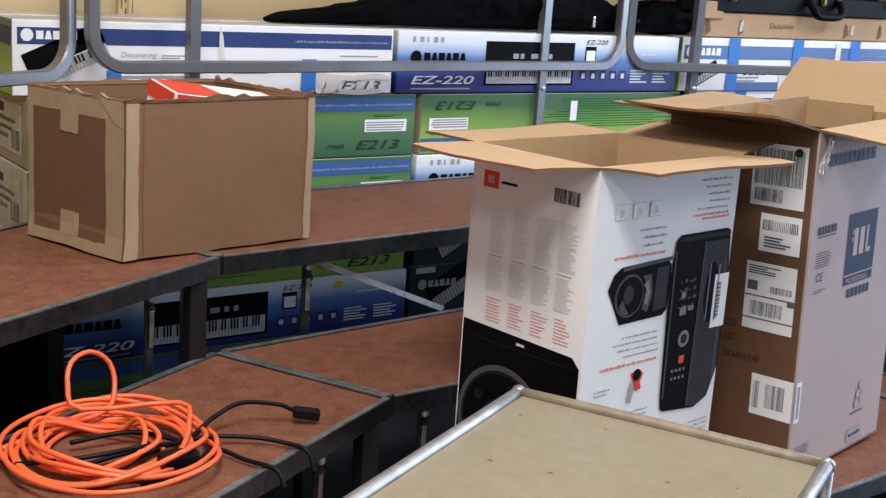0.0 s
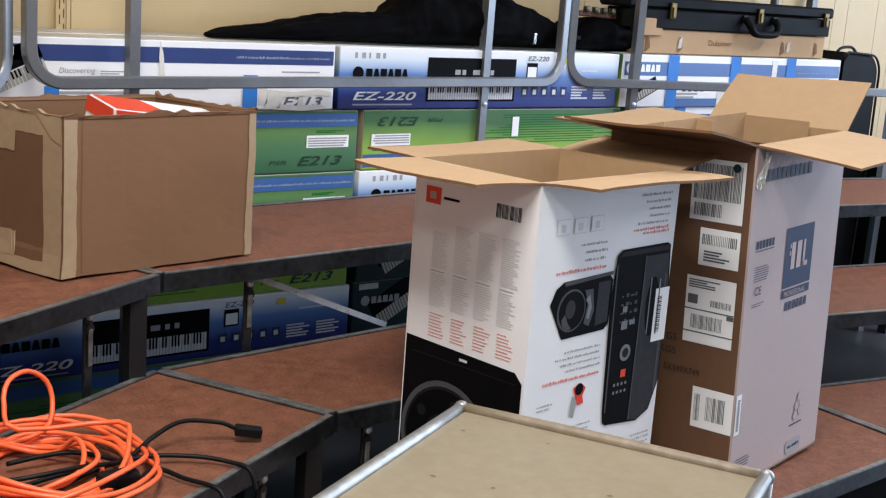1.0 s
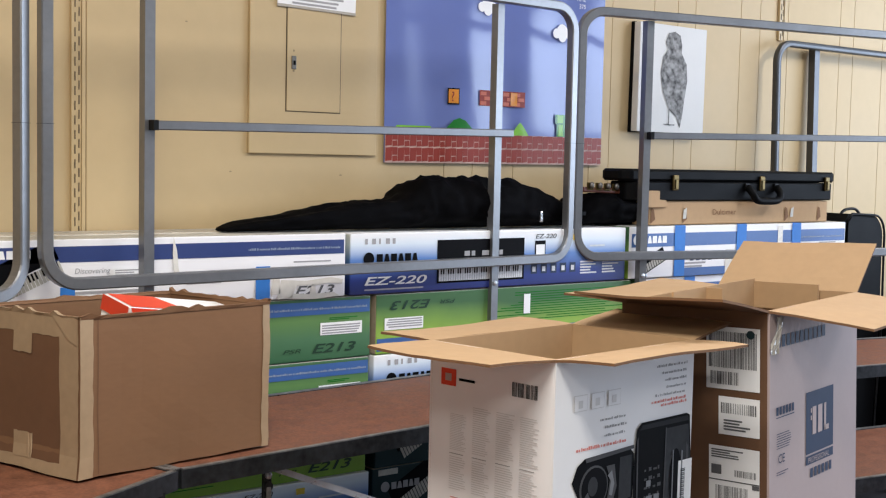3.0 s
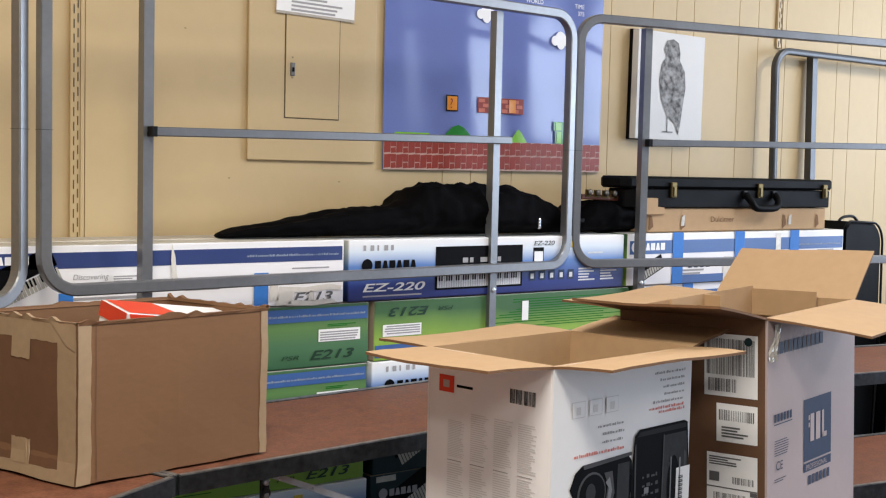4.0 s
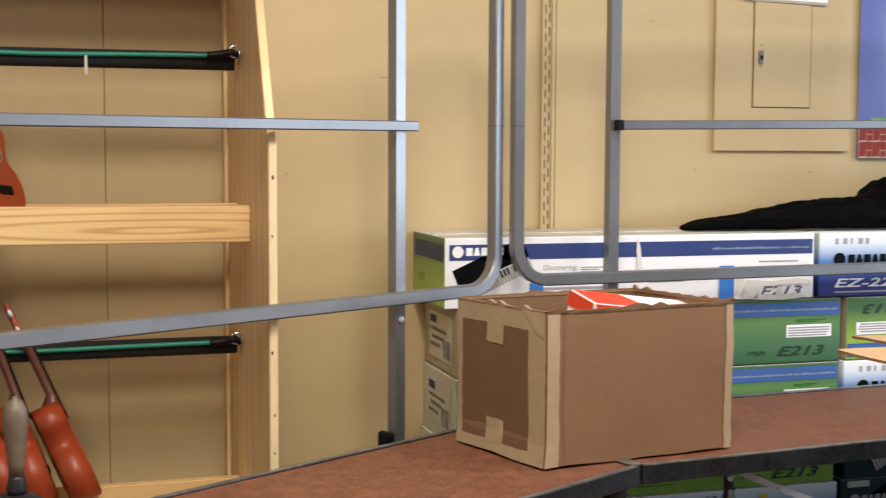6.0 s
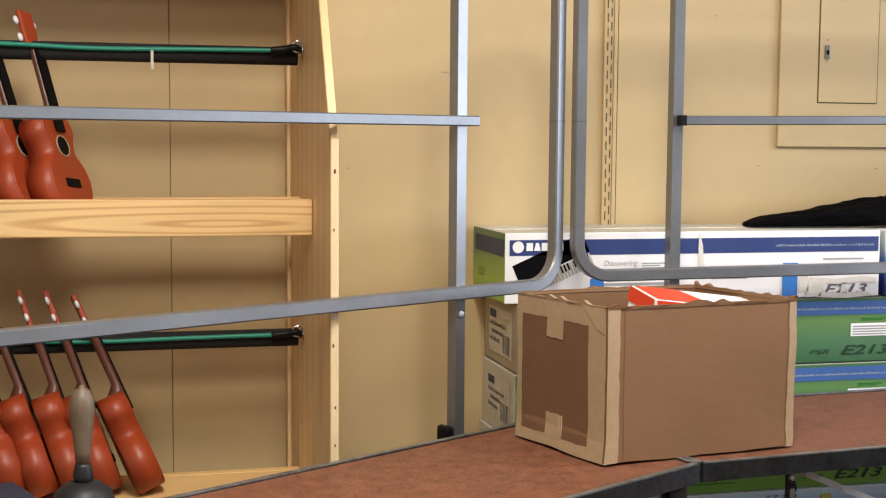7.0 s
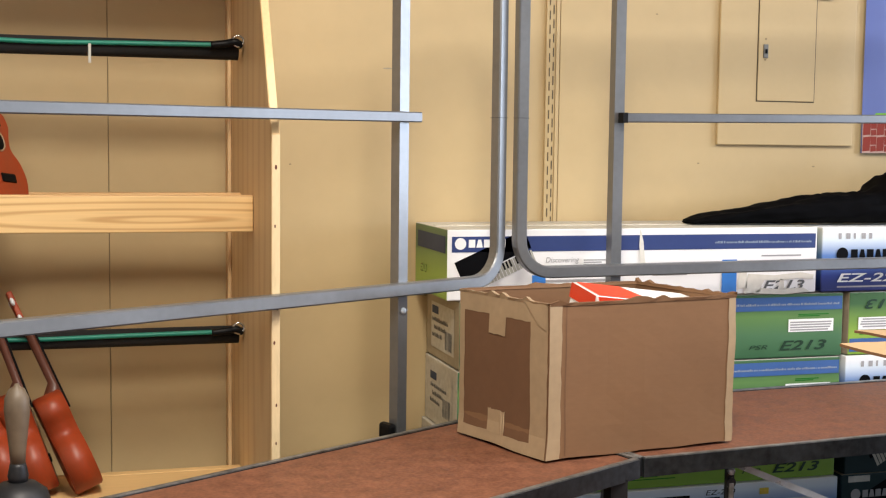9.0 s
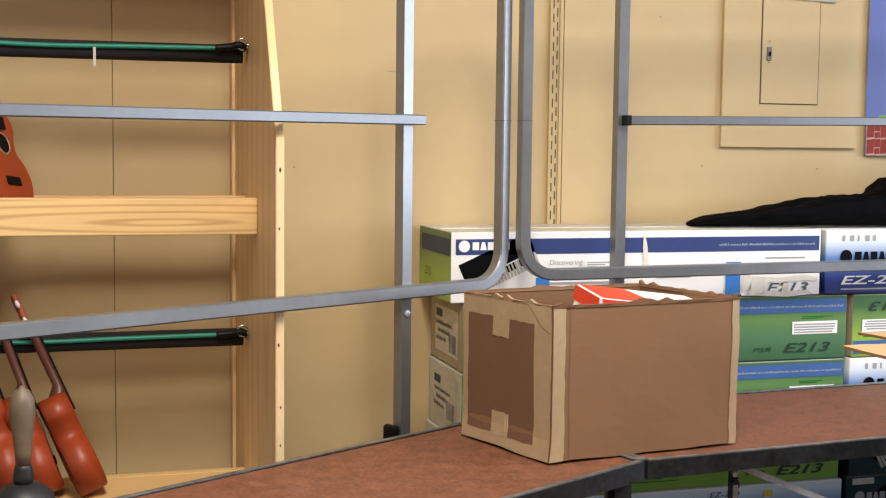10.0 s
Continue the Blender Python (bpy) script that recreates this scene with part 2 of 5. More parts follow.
def prism(pts, z0, z1, bevel=0.0):
    bm = bmesh.new()
    lo = [bm.verts.new((x, y, z0)) for x, y in pts]
    hi = [bm.verts.new((x, y, z1)) for x, y in pts]
    n = len(pts)
    bm.faces.new(lo[::-1])
    bm.faces.new(hi)
    for i in range(n):
        bm.faces.new((lo[i], lo[(i + 1) % n], hi[(i + 1) % n], hi[i]))
    if bevel:
        bmesh.ops.bevel(bm, geom=bm.edges[:], offset=bevel, segments=1, affect="EDGES")
    bmesh.ops.recalc_face_normals(bm, faces=bm.faces[:])
    return bm


def sweep(bm, pts, r, seg=10, square=False, closed=False, boxy=False):
    """A tube along points: round, square, or square with soft corners."""
    pts = [Vector(p) for p in pts]
    n = len(pts)
    rings = []
    ref = None
    for i, p in enumerate(pts):
        a = pts[(i - 1) % n] if (closed or i) else p
        b = pts[(i + 1) % n] if (closed or i < n - 1) else p
        t = (b - a).normalized()
        if ref is None:
            ref = Vector((0, 0, 1)) if abs(t.z) < 0.9 else Vector((0, 1, 0))
            ref = (ref - t * ref.dot(t)).normalized()
        else:
            ref = (ref - t * ref.dot(t)).normalized()
        side = t.cross(ref)
        ring = []
        k = 4 if square else (8 if boxy else seg)
        for j in range(k):
            an = 2 * math.pi * j / k + (math.pi / 4 if square else 0)
            rr = r * (1.414 if square else 1)
            ca, sa = math.cos(an), math.sin(an)
            if boxy:
                ca, sa = ((1, -0.78), (1, 0.78), (0.78, 1), (-0.78, 1), (-1, 0.78), (-1, -0.78), (-0.78, -1), (0.78, -1))[j]
            ring.append(bm.verts.new(p + (ref * ca + side * sa) * rr))
        rings.append(ring)
    k = len(rings[0])
    m = n if closed else n - 1
    for i in range(m):
        for j in range(k):
            bm.faces.new((rings[i][j], rings[i][(j + 1) % k], rings[(i + 1) % n][(j + 1) % k], rings[(i + 1) % n][j]))
    if not closed:
        bm.faces.new(rings[0][::-1])
        bm.faces.new(rings[-1])
    bmesh.ops.recalc_face_normals(bm, faces=bm.faces[:])


def tube(pts, r, seg=10, square=False, closed=False, boxy=False):
    bm = bmesh.new()
    sweep(bm, pts, r, seg, square, closed, boxy)
    return bm


def smooth_path(pts, per=8, closed=False):
    """Catmull-Rom through points."""
    pts = [Vector(p) for p in pts]
    n, out = len(pts), []
    for i in range(n if closed else n - 1):
        g = lambda k: pts[k % n] if closed else pts[max(0, min(n - 1, k))]
        a, b, c, d = g(i - 1), g(i), g(i + 1), g(i + 2)
        for s in range(per):
            t = s / per
            out.append(0.5 * ((2 * b) + (c - a) * t + (2 * a - 5 * b + 4 * c - d) * t * t + (3 * b - a - 3 * c + d) * t ** 3))
    if not closed:
        out.append(pts[-1])
    return out


def round_rect(x0, z0, x1, z1, r, n=6):
    out = []
    for cx, cz, a0 in ((x1 - r, z1 - r, 0), (x0 + r, z1 - r, 90), (x0 + r, z0 + r, 180), (x1 - r, z0 + r, 270)):
        for i in range(n + 1):
            a = radians(a0 + 90 * i / n)
            out.append((cx + r * math.cos(a), 0, cz + r * math.sin(a)))
    return out


# ---- the room ----
WALL_Y = 3.26
bm = boxm(-3.2, -4.2, -0.1, 7.6, WALL_Y, 0)
tagged(finish("floor", bm, M["floor"]), "dark vinyl classroom floor", "floor", kind="structure")
bm = boxm(-3.2, -4.2, 3.0, 7.6, WALL_Y, 3.1)
tagged(finish("ceiling", bm, M["ceiling"]), "white classroom ceiling", "ceiling", kind="structure")
wall_n = tagged(finish("wall_north", boxm(-3.2, WALL_Y + 0.008, -0.1, 7.6, WALL_Y + 0.12, 3.1), M["groove"]), "cream painted panelled classroom wall", "wall", kind="structure")
edges = [-3.2, -2.36, -1.14, 0.075, 1.29, 2.51]
step = (0.36, 0.10, 0.22, 0.13, 0.10, 0.27, 0.12, 0.18)
while edges[-1] < 7.4:
    edges.append(edges[-1] + step[len(edges) % 8])
edges[-1] = 7.6
for x0, x1 in zip(edges, edges[1:]):
    part("panel", boxm(x0 + 0.0011, WALL_Y, 0.0, x1 - 0.0011, WALL_Y + 0.0075, 3.0, bevel=0.001), M["wall"], wall_n)
for nm, a in (("wall_south", (-3.2, -4.32, -0.1, 7.6, -4.2, 3.1)), ("wall_west", (-3.32, -4.32, -0.1, -3.2, 3.38, 3.1)), ("wall_east", (7.6, -4.32, -0.1, 7.72, -2.4, 3.1)), ("wall_east_end", (7.6, 2.2, -0.1, 7.72, 3.38, 3.1)), ("wall_east_sill", (7.6, -2.4, -0.1, 7.72, 2.2, 0.9)), ("wall_east_head", (7.6, -2.4, 2.5, 7.72, 2.2, 3.1))):
    tagged(finish(nm, boxm(*a), M["white_wall"]), "plain painted classroom wall", "wall", kind="structure")

for hx, hz, hw in ((0.798, 1.441, 0.014), (0.536, 1.184, 0.003), (1.582, 1.616, 0.004), (1.725, 1.195, 0.004), (2.106, 1.188, 0.005), (0.91, 0.83, 0.006)):
    bm = bmesh.new()
    bm.faces.new([bm.verts.new((hx + hw * math.cos(a), WALL_Y - 0.0006, hz + 0.0022 * math.sin(a))) for a in [2 * math.pi * k / 8 for k in range(8)]])
    part("nail_mark", bm, M["tan_old"] if hw > 0.01 else M["groove"], wall_n)

# ---- choral risers: three sections with three treads each ----
LEVEL = (0.203, 0.406, 0.609)
SEAM = {
    "a": ((0.23, 0.81), (-0.05, 1.18), (-0.41, 1.46), (-0.74, 1.93)),
    "b": ((1.375, 1.425), (1.269, 1.884), (1.085, 2.262), (0.93, 2.80)),
    "c": ((2.75, 1.505), (2.765, 1.955), (2.80, 2.43), (2.84, 2.95)),
    "d": ((4.1, 1.24), (4.2, 1.70), (4.3, 2.17), (4.4, 2.62)),
}


def riser_section(sa, sb):
    root = empty("choral_riser", pose(0, 0, 0), "three-step choral riser with brown hardboard treads and steel frame", "riser", "risers")
    for i in range(3):
        z = LEVEL[i]
        q = [Vector(sa[i]), Vector(sb[i]), Vector(sb[i + 1]), Vector(sa[i + 1])]
        c = sum(q, Vector((0, 0))) / 4
        ins = [p + (c - p).normalized() * 0.014 for p in q]
        part("tread", prism([tuple(p) for p in ins], z - 0.02, z), M["tread"], root)
        bm = bmesh.new()
        for a, b in ((0, 1), (1, 2), (2, 3), (3, 0)):
            pa, pb = ins[a] * 0.5 + q[a] * 0.5, ins[b] * 0.5 + q[b] * 0.5
            d = (pb - pa).to_3d().normalized()
            m = Matrix.Translation((pa.x, pa.y, z)) @ d.to_track_quat("X", "Z").to_matrix().to_4x4()
            box(bm, 0, -0.008, -0.036, (pb - pa).length, 0.008, 0.002, m=m)
        part("edge_frame", bm, M["steel"], root)
        for a, b in ((0, 1), (1, 2), (2, 3), (3, 0)):
            pa, pb = ins[a] * 0.5 + q[a] * 0.5, ins[b] * 0.5 + q[b] * 0.5
            d = (pb - pa).to_3d().normalized()
            m = Matrix.Translation((pa.x, pa.y, z)) @ d.to_track_quat("X", "Z").to_matrix().to_4x4()
            part("edge_strip", boxm(0.004, -0.0062, 0.0022, (pb - pa).length - 0.004, 0.0062, 0.0042, m=m), M["lip"], root)
        for k in ((1, 2) if i else (0, 1)):
            p = q[k] + (c - q[k]).normalized() * 0.06
            part("leg", boxm(p.x - 0.018, p.y - 0.018, 0, p.x + 0.018, p.y + 0.018, z - 0.03), M["dark_steel"], root)
    return root


riser_section((*SEAM["a"][:3], (-0.74, 1.79)), (*SEAM["b"][:3], (0.93, 2.735)))
riser_section(SEAM["b"], SEAM["c"])
riser_section(SEAM["c"], SEAM["d"])


# ---- back rails ----
def back_rail(a, b, x0, x1, posts, mid, low=0.935, over=0.055):
    a, b = Vector((*a, 0)), Vector((*b, 0))
    d = (b - a).normalized()
    root = empty("back_rail", Matrix.Translation(a) @ d.to_track_quat("X", "Z").to_matrix().to_4x4(), "grey tubular steel safety rail behind the riser", "rail", "back rails")
    part("loop", tube(round_rect(x0, low, x1, 1.735, 0.08, 8), 0.0145, 16, closed=True, boxy=True), M["rail"], root)
    for xj in (x0, x1):
        part("joint", boxm(xj - 0.0149, -0.0149, 1.3045, xj + 0.0148, 0.0148, 1.3055), M["steel"], root)
    for p in posts:
        part("post", tube([(p, 0.028, 0.0), (p, 0.028, 1.72)], 0.0138, square=True), M["rail"], root)
    bar = part("mid_bar", tube([(posts[0] + 0.01, 0, mid[0]), (posts[-1] + over, 0, mid[1])], 0.0115, boxy=True), M["bar"], root)
    part("end_cap", boxm(posts[0] - 0.004, -0.0125, mid[0] - 0.0125, posts[0] + 0.0095, 0.0125, mid[0] + 0.0125), M["black"], bar, "black plastic end cap")
    for p in posts:
        bm = bmesh.new()
        bmesh.ops.create_uvsphere(bm, u_segments=10, v_segments=6, radius=0.008, matrix=Matrix.Translation((p, 0.012, 0.866)) @ Matrix.Diagonal((1, 0.6, 1, 1)))
        part("bolt", bm, M["zinc"], root)
        bm = bmesh.new()
        bmesh.ops.create_uvsphere(bm, u_segments=10, v_segments=6, radius=0.007, matrix=Matrix.Translation((p + 0.017, 0.026, 0.866)))
        part("bolt", bm, M["zinc"], root)
        part("post_clamp", boxm(p - 0.034, 0.014, 0.57, p - 0.0142, 0.058, 0.611, bevel=0.008), M["black"], root, "black rubber clamp")
    return root


back_rail((0.93, 2.80), (2.84, 2.95), 0.085, 1.855, (0.357, 1.545), (1.311, 1.328), 0.935, 0.04)
back_rail((2.84, 2.95), (4.4, 2.62), -0.016, 1.75, (0.263, 1.45), (1.338, 1.358))
back_rail((-0.74, 1.91), (0.93, 2.80), 0.12, 1.93, (0.42, 1.637), (1.293, 1.300), 0.917, 0.03)



# ---- printing on faces ----
def plate(bm, F, s0, z0, s1, z1, lift=0.0012):
    bm.faces.new([bm.verts.new(F @ Vector(p)) for p in ((s0, -lift, z0), (s1, -lift, z0), (s1, -lift, z1), (s0, -lift, z1))])


def print_part(name, parent, F, rects, material, lift=0.0012, label=""):
    if len(rects) <= 4:
        for r in rects:
            bm = bmesh.new()
            plate(bm, F, *r, lift=lift)
            ob = part(name, bm, material, parent, label)
        return ob
    bm = bmesh.new()
    for r in rects:
        plate(bm, F, *r, lift=lift)
    return tagged(part(name, bm, material, parent, label), kind="stuff")


def poly_part(name, parent, F, pts, material, lift=0.0015, label=""):
    bm = bmesh.new()
    bm.faces.new([bm.verts.new(F @ Vector((s, -lift, z))) for s, z in pts])
    return part(name, bm, material, parent, label)


def disc(cx, cz, r, n=24, a0=0, rz=None):
    return [(cx + r * math.cos(2 * math.pi * i / n + a0), cz + (rz or r) * math.sin(2 * math.pi * i / n + a0)) for i in range(n)]


def text(parent, F, s, z, size, body, material, lift=0.002, turn=0.0, wide=1.0, shear=0.0, bold=0.0):
    cu = bpy.data.curves.new("lettering", "FONT")
    cu.body, cu.size, cu.shear, cu.offset = body, size, shear, bold
    cu.materials.append(material)
    ob = new("lettering", cu)
    ob.parent = parent
    ob.matrix_basis = F @ pose(s, -lift, z, 90, 0, 0) @ pose(0, 0, 0, 0, 0, turn) @ Matrix.Diagonal((wide, 1, 1, 1))
    return ob


def lines(rng, s0, s1, z0, z1, n, fill=0.55, ragged=0.5, right=False):
    """Rows of unreadable writing as bars."""
    out = []
    h = (z1 - z0) / n
    for i in range(n):
        ln = (s1 - s0) * (1 - ragged * rng.random())
        a = s1 - ln if right else s0
        out.append((a, z0 + i * h, a + ln, z0 + i * h + h * fill))
    return out


def barcode(rng, s0, s1, z0, z1, n=22):
    out, x = [], s0
    w = (s1 - s0) / n
    for i in range(n):
        out.append((x, z0, x + w * rng.choice((0.3, 0.5, 0.7)), z1))
        x += w
    return out


def wordbars(rng, s0, s1, z, h):
    """A line of small unreadable lettering."""
    out, x = [], s0
    while x < s1:
        w = rng.choice((0.002, 0.003, 0.004, 0.0055))
        out.append((x, z, x + w, z + h * rng.choice((1, 1, 1.4))))
        x += w + rng.choice((0.0012, 0.0012, 0.0012, 0.0035))
    return out


# ---- keyboard cartons stacked along the wall ----
def carton_root(x, y, z, L, D, H, label, turn=0.0):
    return empty("keyboard_carton", pose(x, y, z, 0, 0, turn), label, "box", "keyboard cartons")


def carton_body(root, L, D, H, front, end, top):
    bm = bmesh.new()
    box(bm, 0, 0, 0, L, D, H, bevel=0.003)
    bm.normal_update()
    for f in bm.faces:
        n = f.normal
        f.material_index = 1 if n.x < -0.8 or n.x > 0.8 else (2 if n.z > 0.8 else 0)
    part("body", bm, [front, end, top], root)
    part("lid_seam", boxm(0.01, D * 0.5 - 0.02, H - 0.001, L - 0.01, D * 0.5 + 0.02, H + 0.0012), M["clear_tape"], root)


def keyboard_picture(root, F, s0, z0, s1, z1):
    zm = z0 + (z1 - z0) * 0.46
    print_part("keyboard_picture", root, F, [(s0, z0, s1, z1)], M["ink"], 0.0012)
    n = 36
    w = (s1 - s0 - 0.014) / n
    print_part("key_print", root, F, [(s0 + 0.007 + i * w, z0 + 0.006, s0 + 0.007 + (i + 0.9) * w, zm) for i in range(n)], M["keys"], 0.002)
    print_part("black_key_print", root, F, [(s0 + 0.007 + (i + 0.62) * w, z0 + (zm - z0) * 0.45, s0 + 0.007 + (i + 1.18) * w, zm) for i in range(n - 1) if i % 7 not in (2, 6)], M["ink"], 0.0028)
    print_part("panel_print", root, F, [(s0 + (s1 - s0) * a, zm + 0.02, s0 + (s1 - s0) * b, zm + 0.035) for a, b in ((0.3, 0.36), (0.38, 0.42), (0.5, 0.58), (0.62, 0.66), (0.7, 0.74))], M["grey_ink"], 0.002)


def brand_bar(root, F, s, z, h, material, length=5.2):
    poly_part("brand_mark", root, F, disc(s + h * 0.5, z + h * 0.5, h * 0.52), material, 0.0022)
    for i in range(int(length / 0.86)):
        x0, w = s + h * 1.25 + i * h * 0.70, h * 0.6
        slant = h * 0.16 * (i % 2)
        poly_part("brand_mark", root, F, [(x0, z + h * 0.16), (x0 + w, z + h * 0.16), (x0 + w - slant, z + h * 0.86), (x0 + slant, z + h * 0.86)], material, 0.0022)


def ez_carton(x, y, z, L=1.11, D=0.3, H=0.176, turn=0.0, seed=1):
    rng = random.Random(seed)
    root = carton_root(x, y, z, L, D, H, "blue and white printed keyboard carton in the stack by the wall", turn)
    carton_body(root, L, D, H, M["ez"], M["ez"], M["label"])
    F = Matrix()
    brand_bar(root, F, 0.045, H * 0.48, 0.036, M["ink"])
    print_part("pictogram", root, F, [(0.05 + i * 0.024, H * 0.82, 0.05 + i * 0.024 + w, H * 0.91) for i, w in enumerate((0.009, 0.013, 0.006, 0.014, 0.01))], M["grey_ink"])
    text(root, F, 0.045, H * 0.15, 0.033, "EZ-220", M["label"], wide=2.25, shear=0.25, bold=0.0006)
    print_part("small_print", root, F, [(0.05, H * 0.06, 0.26, H * 0.085)], M["grey_ink"])
    keyboard_picture(root, F, 0.31, H * 0.12, 0.655, H * 0.86)
    print_part("page_icon", root, F, [(0.70, H * 0.5, 0.745, H * 0.8)], M["ink"])
    print_part("page_icon", root, F, [(0.704, H * 0.53, 0.741, H * 0.73)], M["label"], 0.002)
    print_part("pictogram", root, F, [(0.685 + i * 0.042, H * 0.2, 0.685 + i * 0.042 + 0.026, H * 0.38) for i in range(5)], M["slate"])
    print_part("pictogram", root, F, [(0.69 + i * 0.042, H * 0.24, 0.69 + i * 0.042 + 0.014, H * 0.33) for i in range(5)], M["keys"], 0.002)
    text(root, F, 0.70, H * 0.84, 0.02, "EZ-220", M["ink"], wide=1.5, shear=0.2)
    print_part("yellow_badge", root, F, [(0.865, H * 0.79, 0.893, H * 0.9)], M["yellow"], 0.0016)
    print_part("small_print", root, F, lines(rng, 0.90, 0.98, H * 0.16, H * 0.42, 5) + lines(rng, 1.0, 1.08, H * 0.16, H * 0.42, 5) + lines(rng, 0.94, 1.06, H * 0.66, H * 0.72, 1), M["keys"])
    return root


def white_carton(x, y, z, L=1.05, D=0.3, H=0.178, taped=False, seed=2):
    rng = random.Random(seed)
    root = carton_root(x, y, z, L, D, H, "white keyboard carton with a navy band, patched with tape" if not taped else "white and blue keyboard carton bound with blue tape strips")
    carton_body(root, L, D, H, M["white_card"], M["lime_grad"], M["ash"])
    F = Matrix()
    lo, hi = (0.68, 0.9) if not taped else (0.6, 0.86)
    print_part("printed_band", root, F, [(0.012, H * lo, L - 0.006, H * hi)], M["navy"] if not taped else M["band"])
    brand_bar(root, F, 0.02, H * (lo + 0.04), H * (hi - lo - 0.06), M["label"], 4.6)
    print_part("web_line", root, F, wordbars(rng, L - 0.31, L - 0.02, H * (lo + 0.085), 0.0042), M["web"], 0.002)
    print_part("small_print", root, F, lines(rng, L - 0.17, L - 0.03, H * 0.56, H * 0.6, 1) + lines(rng, 0.56, 0.72, H * 0.3, H * 0.5, 3) + lines(rng, 0.25, 0.48, H * 0.1, H * 0.3, 3), M["grey_ink"])
    # picture of a keyboard seen at a slant
    G = F @ pose(0.06, 0, H * 0.02, 0, -24, 0)
    if not taped:
        print_part("keyboard_picture", root, G, [(0.0, 0.05, 0.20, 0.10)], M["ink"])
        n = 20
        print_part("key_print", root, G, [(0.012 + i * 0.0094, 0.012, 0.012 + i * 0.0094 + 0.0075, 0.046) for i in range(n)], M["ash"], 0.0014)
        print_part("black_key_print", root, G, [(0.018 + i * 0.0094, 0.028, 0.018 + i * 0.0094 + 0.005, 0.047) for i in range(n - 1) if i % 7 not in (2, 6)], M["ink"], 0.002)
        text(root, F, 0.26, H * 0.52, 0.019, "Discovering", M["grey_ink"], shear=0.2)
        print_part("sticker", root, F, [(0.36, H * 0.42, 0.45, H * 0.58)], M["label"], 0.0025)
        print_part("barcode", root, F, lines(rng, 0.365, 0.445, H * 0.44, H * 0.57, 4), M["grey_ink"], 0.003)
        text(root, F, L - 0.168, H * 0.05, 0.036, "E213", M["label_grey"], wide=1.75, shear=0.3, lift=0.0018, bold=0.0006)
        print_part("tape_strip", root, F, [(0.762, 0.004, 0.806, H * 0.52), (0.225, 0.0, 0.262, H * 0.34)], M["painter"], 0.0026, "strip of blue tape")
        bm = bmesh.new()
        for pts in (((L - 0.21, H * 0.30), (L - 0.13, H * 0.27), (L - 0.05, H * 0.31), (L - 0.008, H * 0.27), (L - 0.012, H * 0.2), (L - 0.06, H * 0.22), (L - 0.1, H * 0.19), (L - 0.16, H * 0.2), (L - 0.175, H * 0.02), (L - 0.22, H * 0.0)),
                    ((L - 0.19, 0.0), (L - 0.1, -0.004), (L - 0.02, 0.002), (L - 0.04, H * 0.075), (L - 0.12, H * 0.06), (L - 0.17, H * 0.08)),
                    ((L - 0.118, H * 0.06), (L - 0.098, H * 0.05), (L - 0.1, H * 0.2), (L - 0.112, H * 0.22)),
                    ((0.81, 0.012), (0.838, 0.016), (0.835, H * 0.42), (0.815, H * 0.4))):
            bm.faces.new([bm.verts.new(F @ Vector((q, -0.0026, w))) for q, w in pts])
        part("tape_patch", bm, M["clear_tape"], root, "yellowed torn packing tape")
        poly_part("torn_edge", root, F, [(0.522, H), (0.532, H * 0.8), (0.536, H * 0.55), (0.545, H * 0.36), (0.535, H * 0.3), (0.524, H * 0.5), (0.52, H * 0.75)], M["clear_tape"], 0.003, "torn white paper flap")
        E_ = pose(0, D, 0, 0, 0, -90)
        print_part("printed_band", root, E_, [(0.03, H * 0.66, D - 0.01, H * 0.9)], M["slate"], 0.0014)
        text(root, E_, 0.06, H * 0.3, 0.03, "E213", M["dgreen"], shear=0.2)
    else:
        print_part("tape_strip", root, F, [(s, 0.0, s + 0.055, H * 1.0) for s in (0.225, 0.56, 0.885)], M["painter"], 0.003, "strip of blue tape")
        print_part("tape_strip", root, F, [(s, H, s + 0.055, H + 0.002) for s in (0.225, 0.56, 0.885)], M["painter"], 0.0)
        print_part("pictogram", root, F, [(0.31 + i * 0.032, H * 0.3, 0.31 + i * 0.032 + 0.02, H * 0.44) for i in range(4)], M["slate"])
        print_part("tape_patch", root, F, [(0.50, H * 0.02, 0.545, H * 0.5), (0.80, H * 0.5, 0.83, H * 0.95)], M["clear_tape"], 0.0022)
        print_part("keyboard_picture", root, G, [(0.02, 0.0, 0.14, 0.05)], M["ink"])
        print_part("key_print", root, G, [(0.03 + i * 0.012, 0.004, 0.03 + i * 0.012 + 0.009, 0.03) for i in range(9)], M["ash"], 0.002)
        print_part("printed_band", root, F, [(0.28, 0.0, L - 0.01, H * 0.16)], M["band"], 0.0014)
    return root


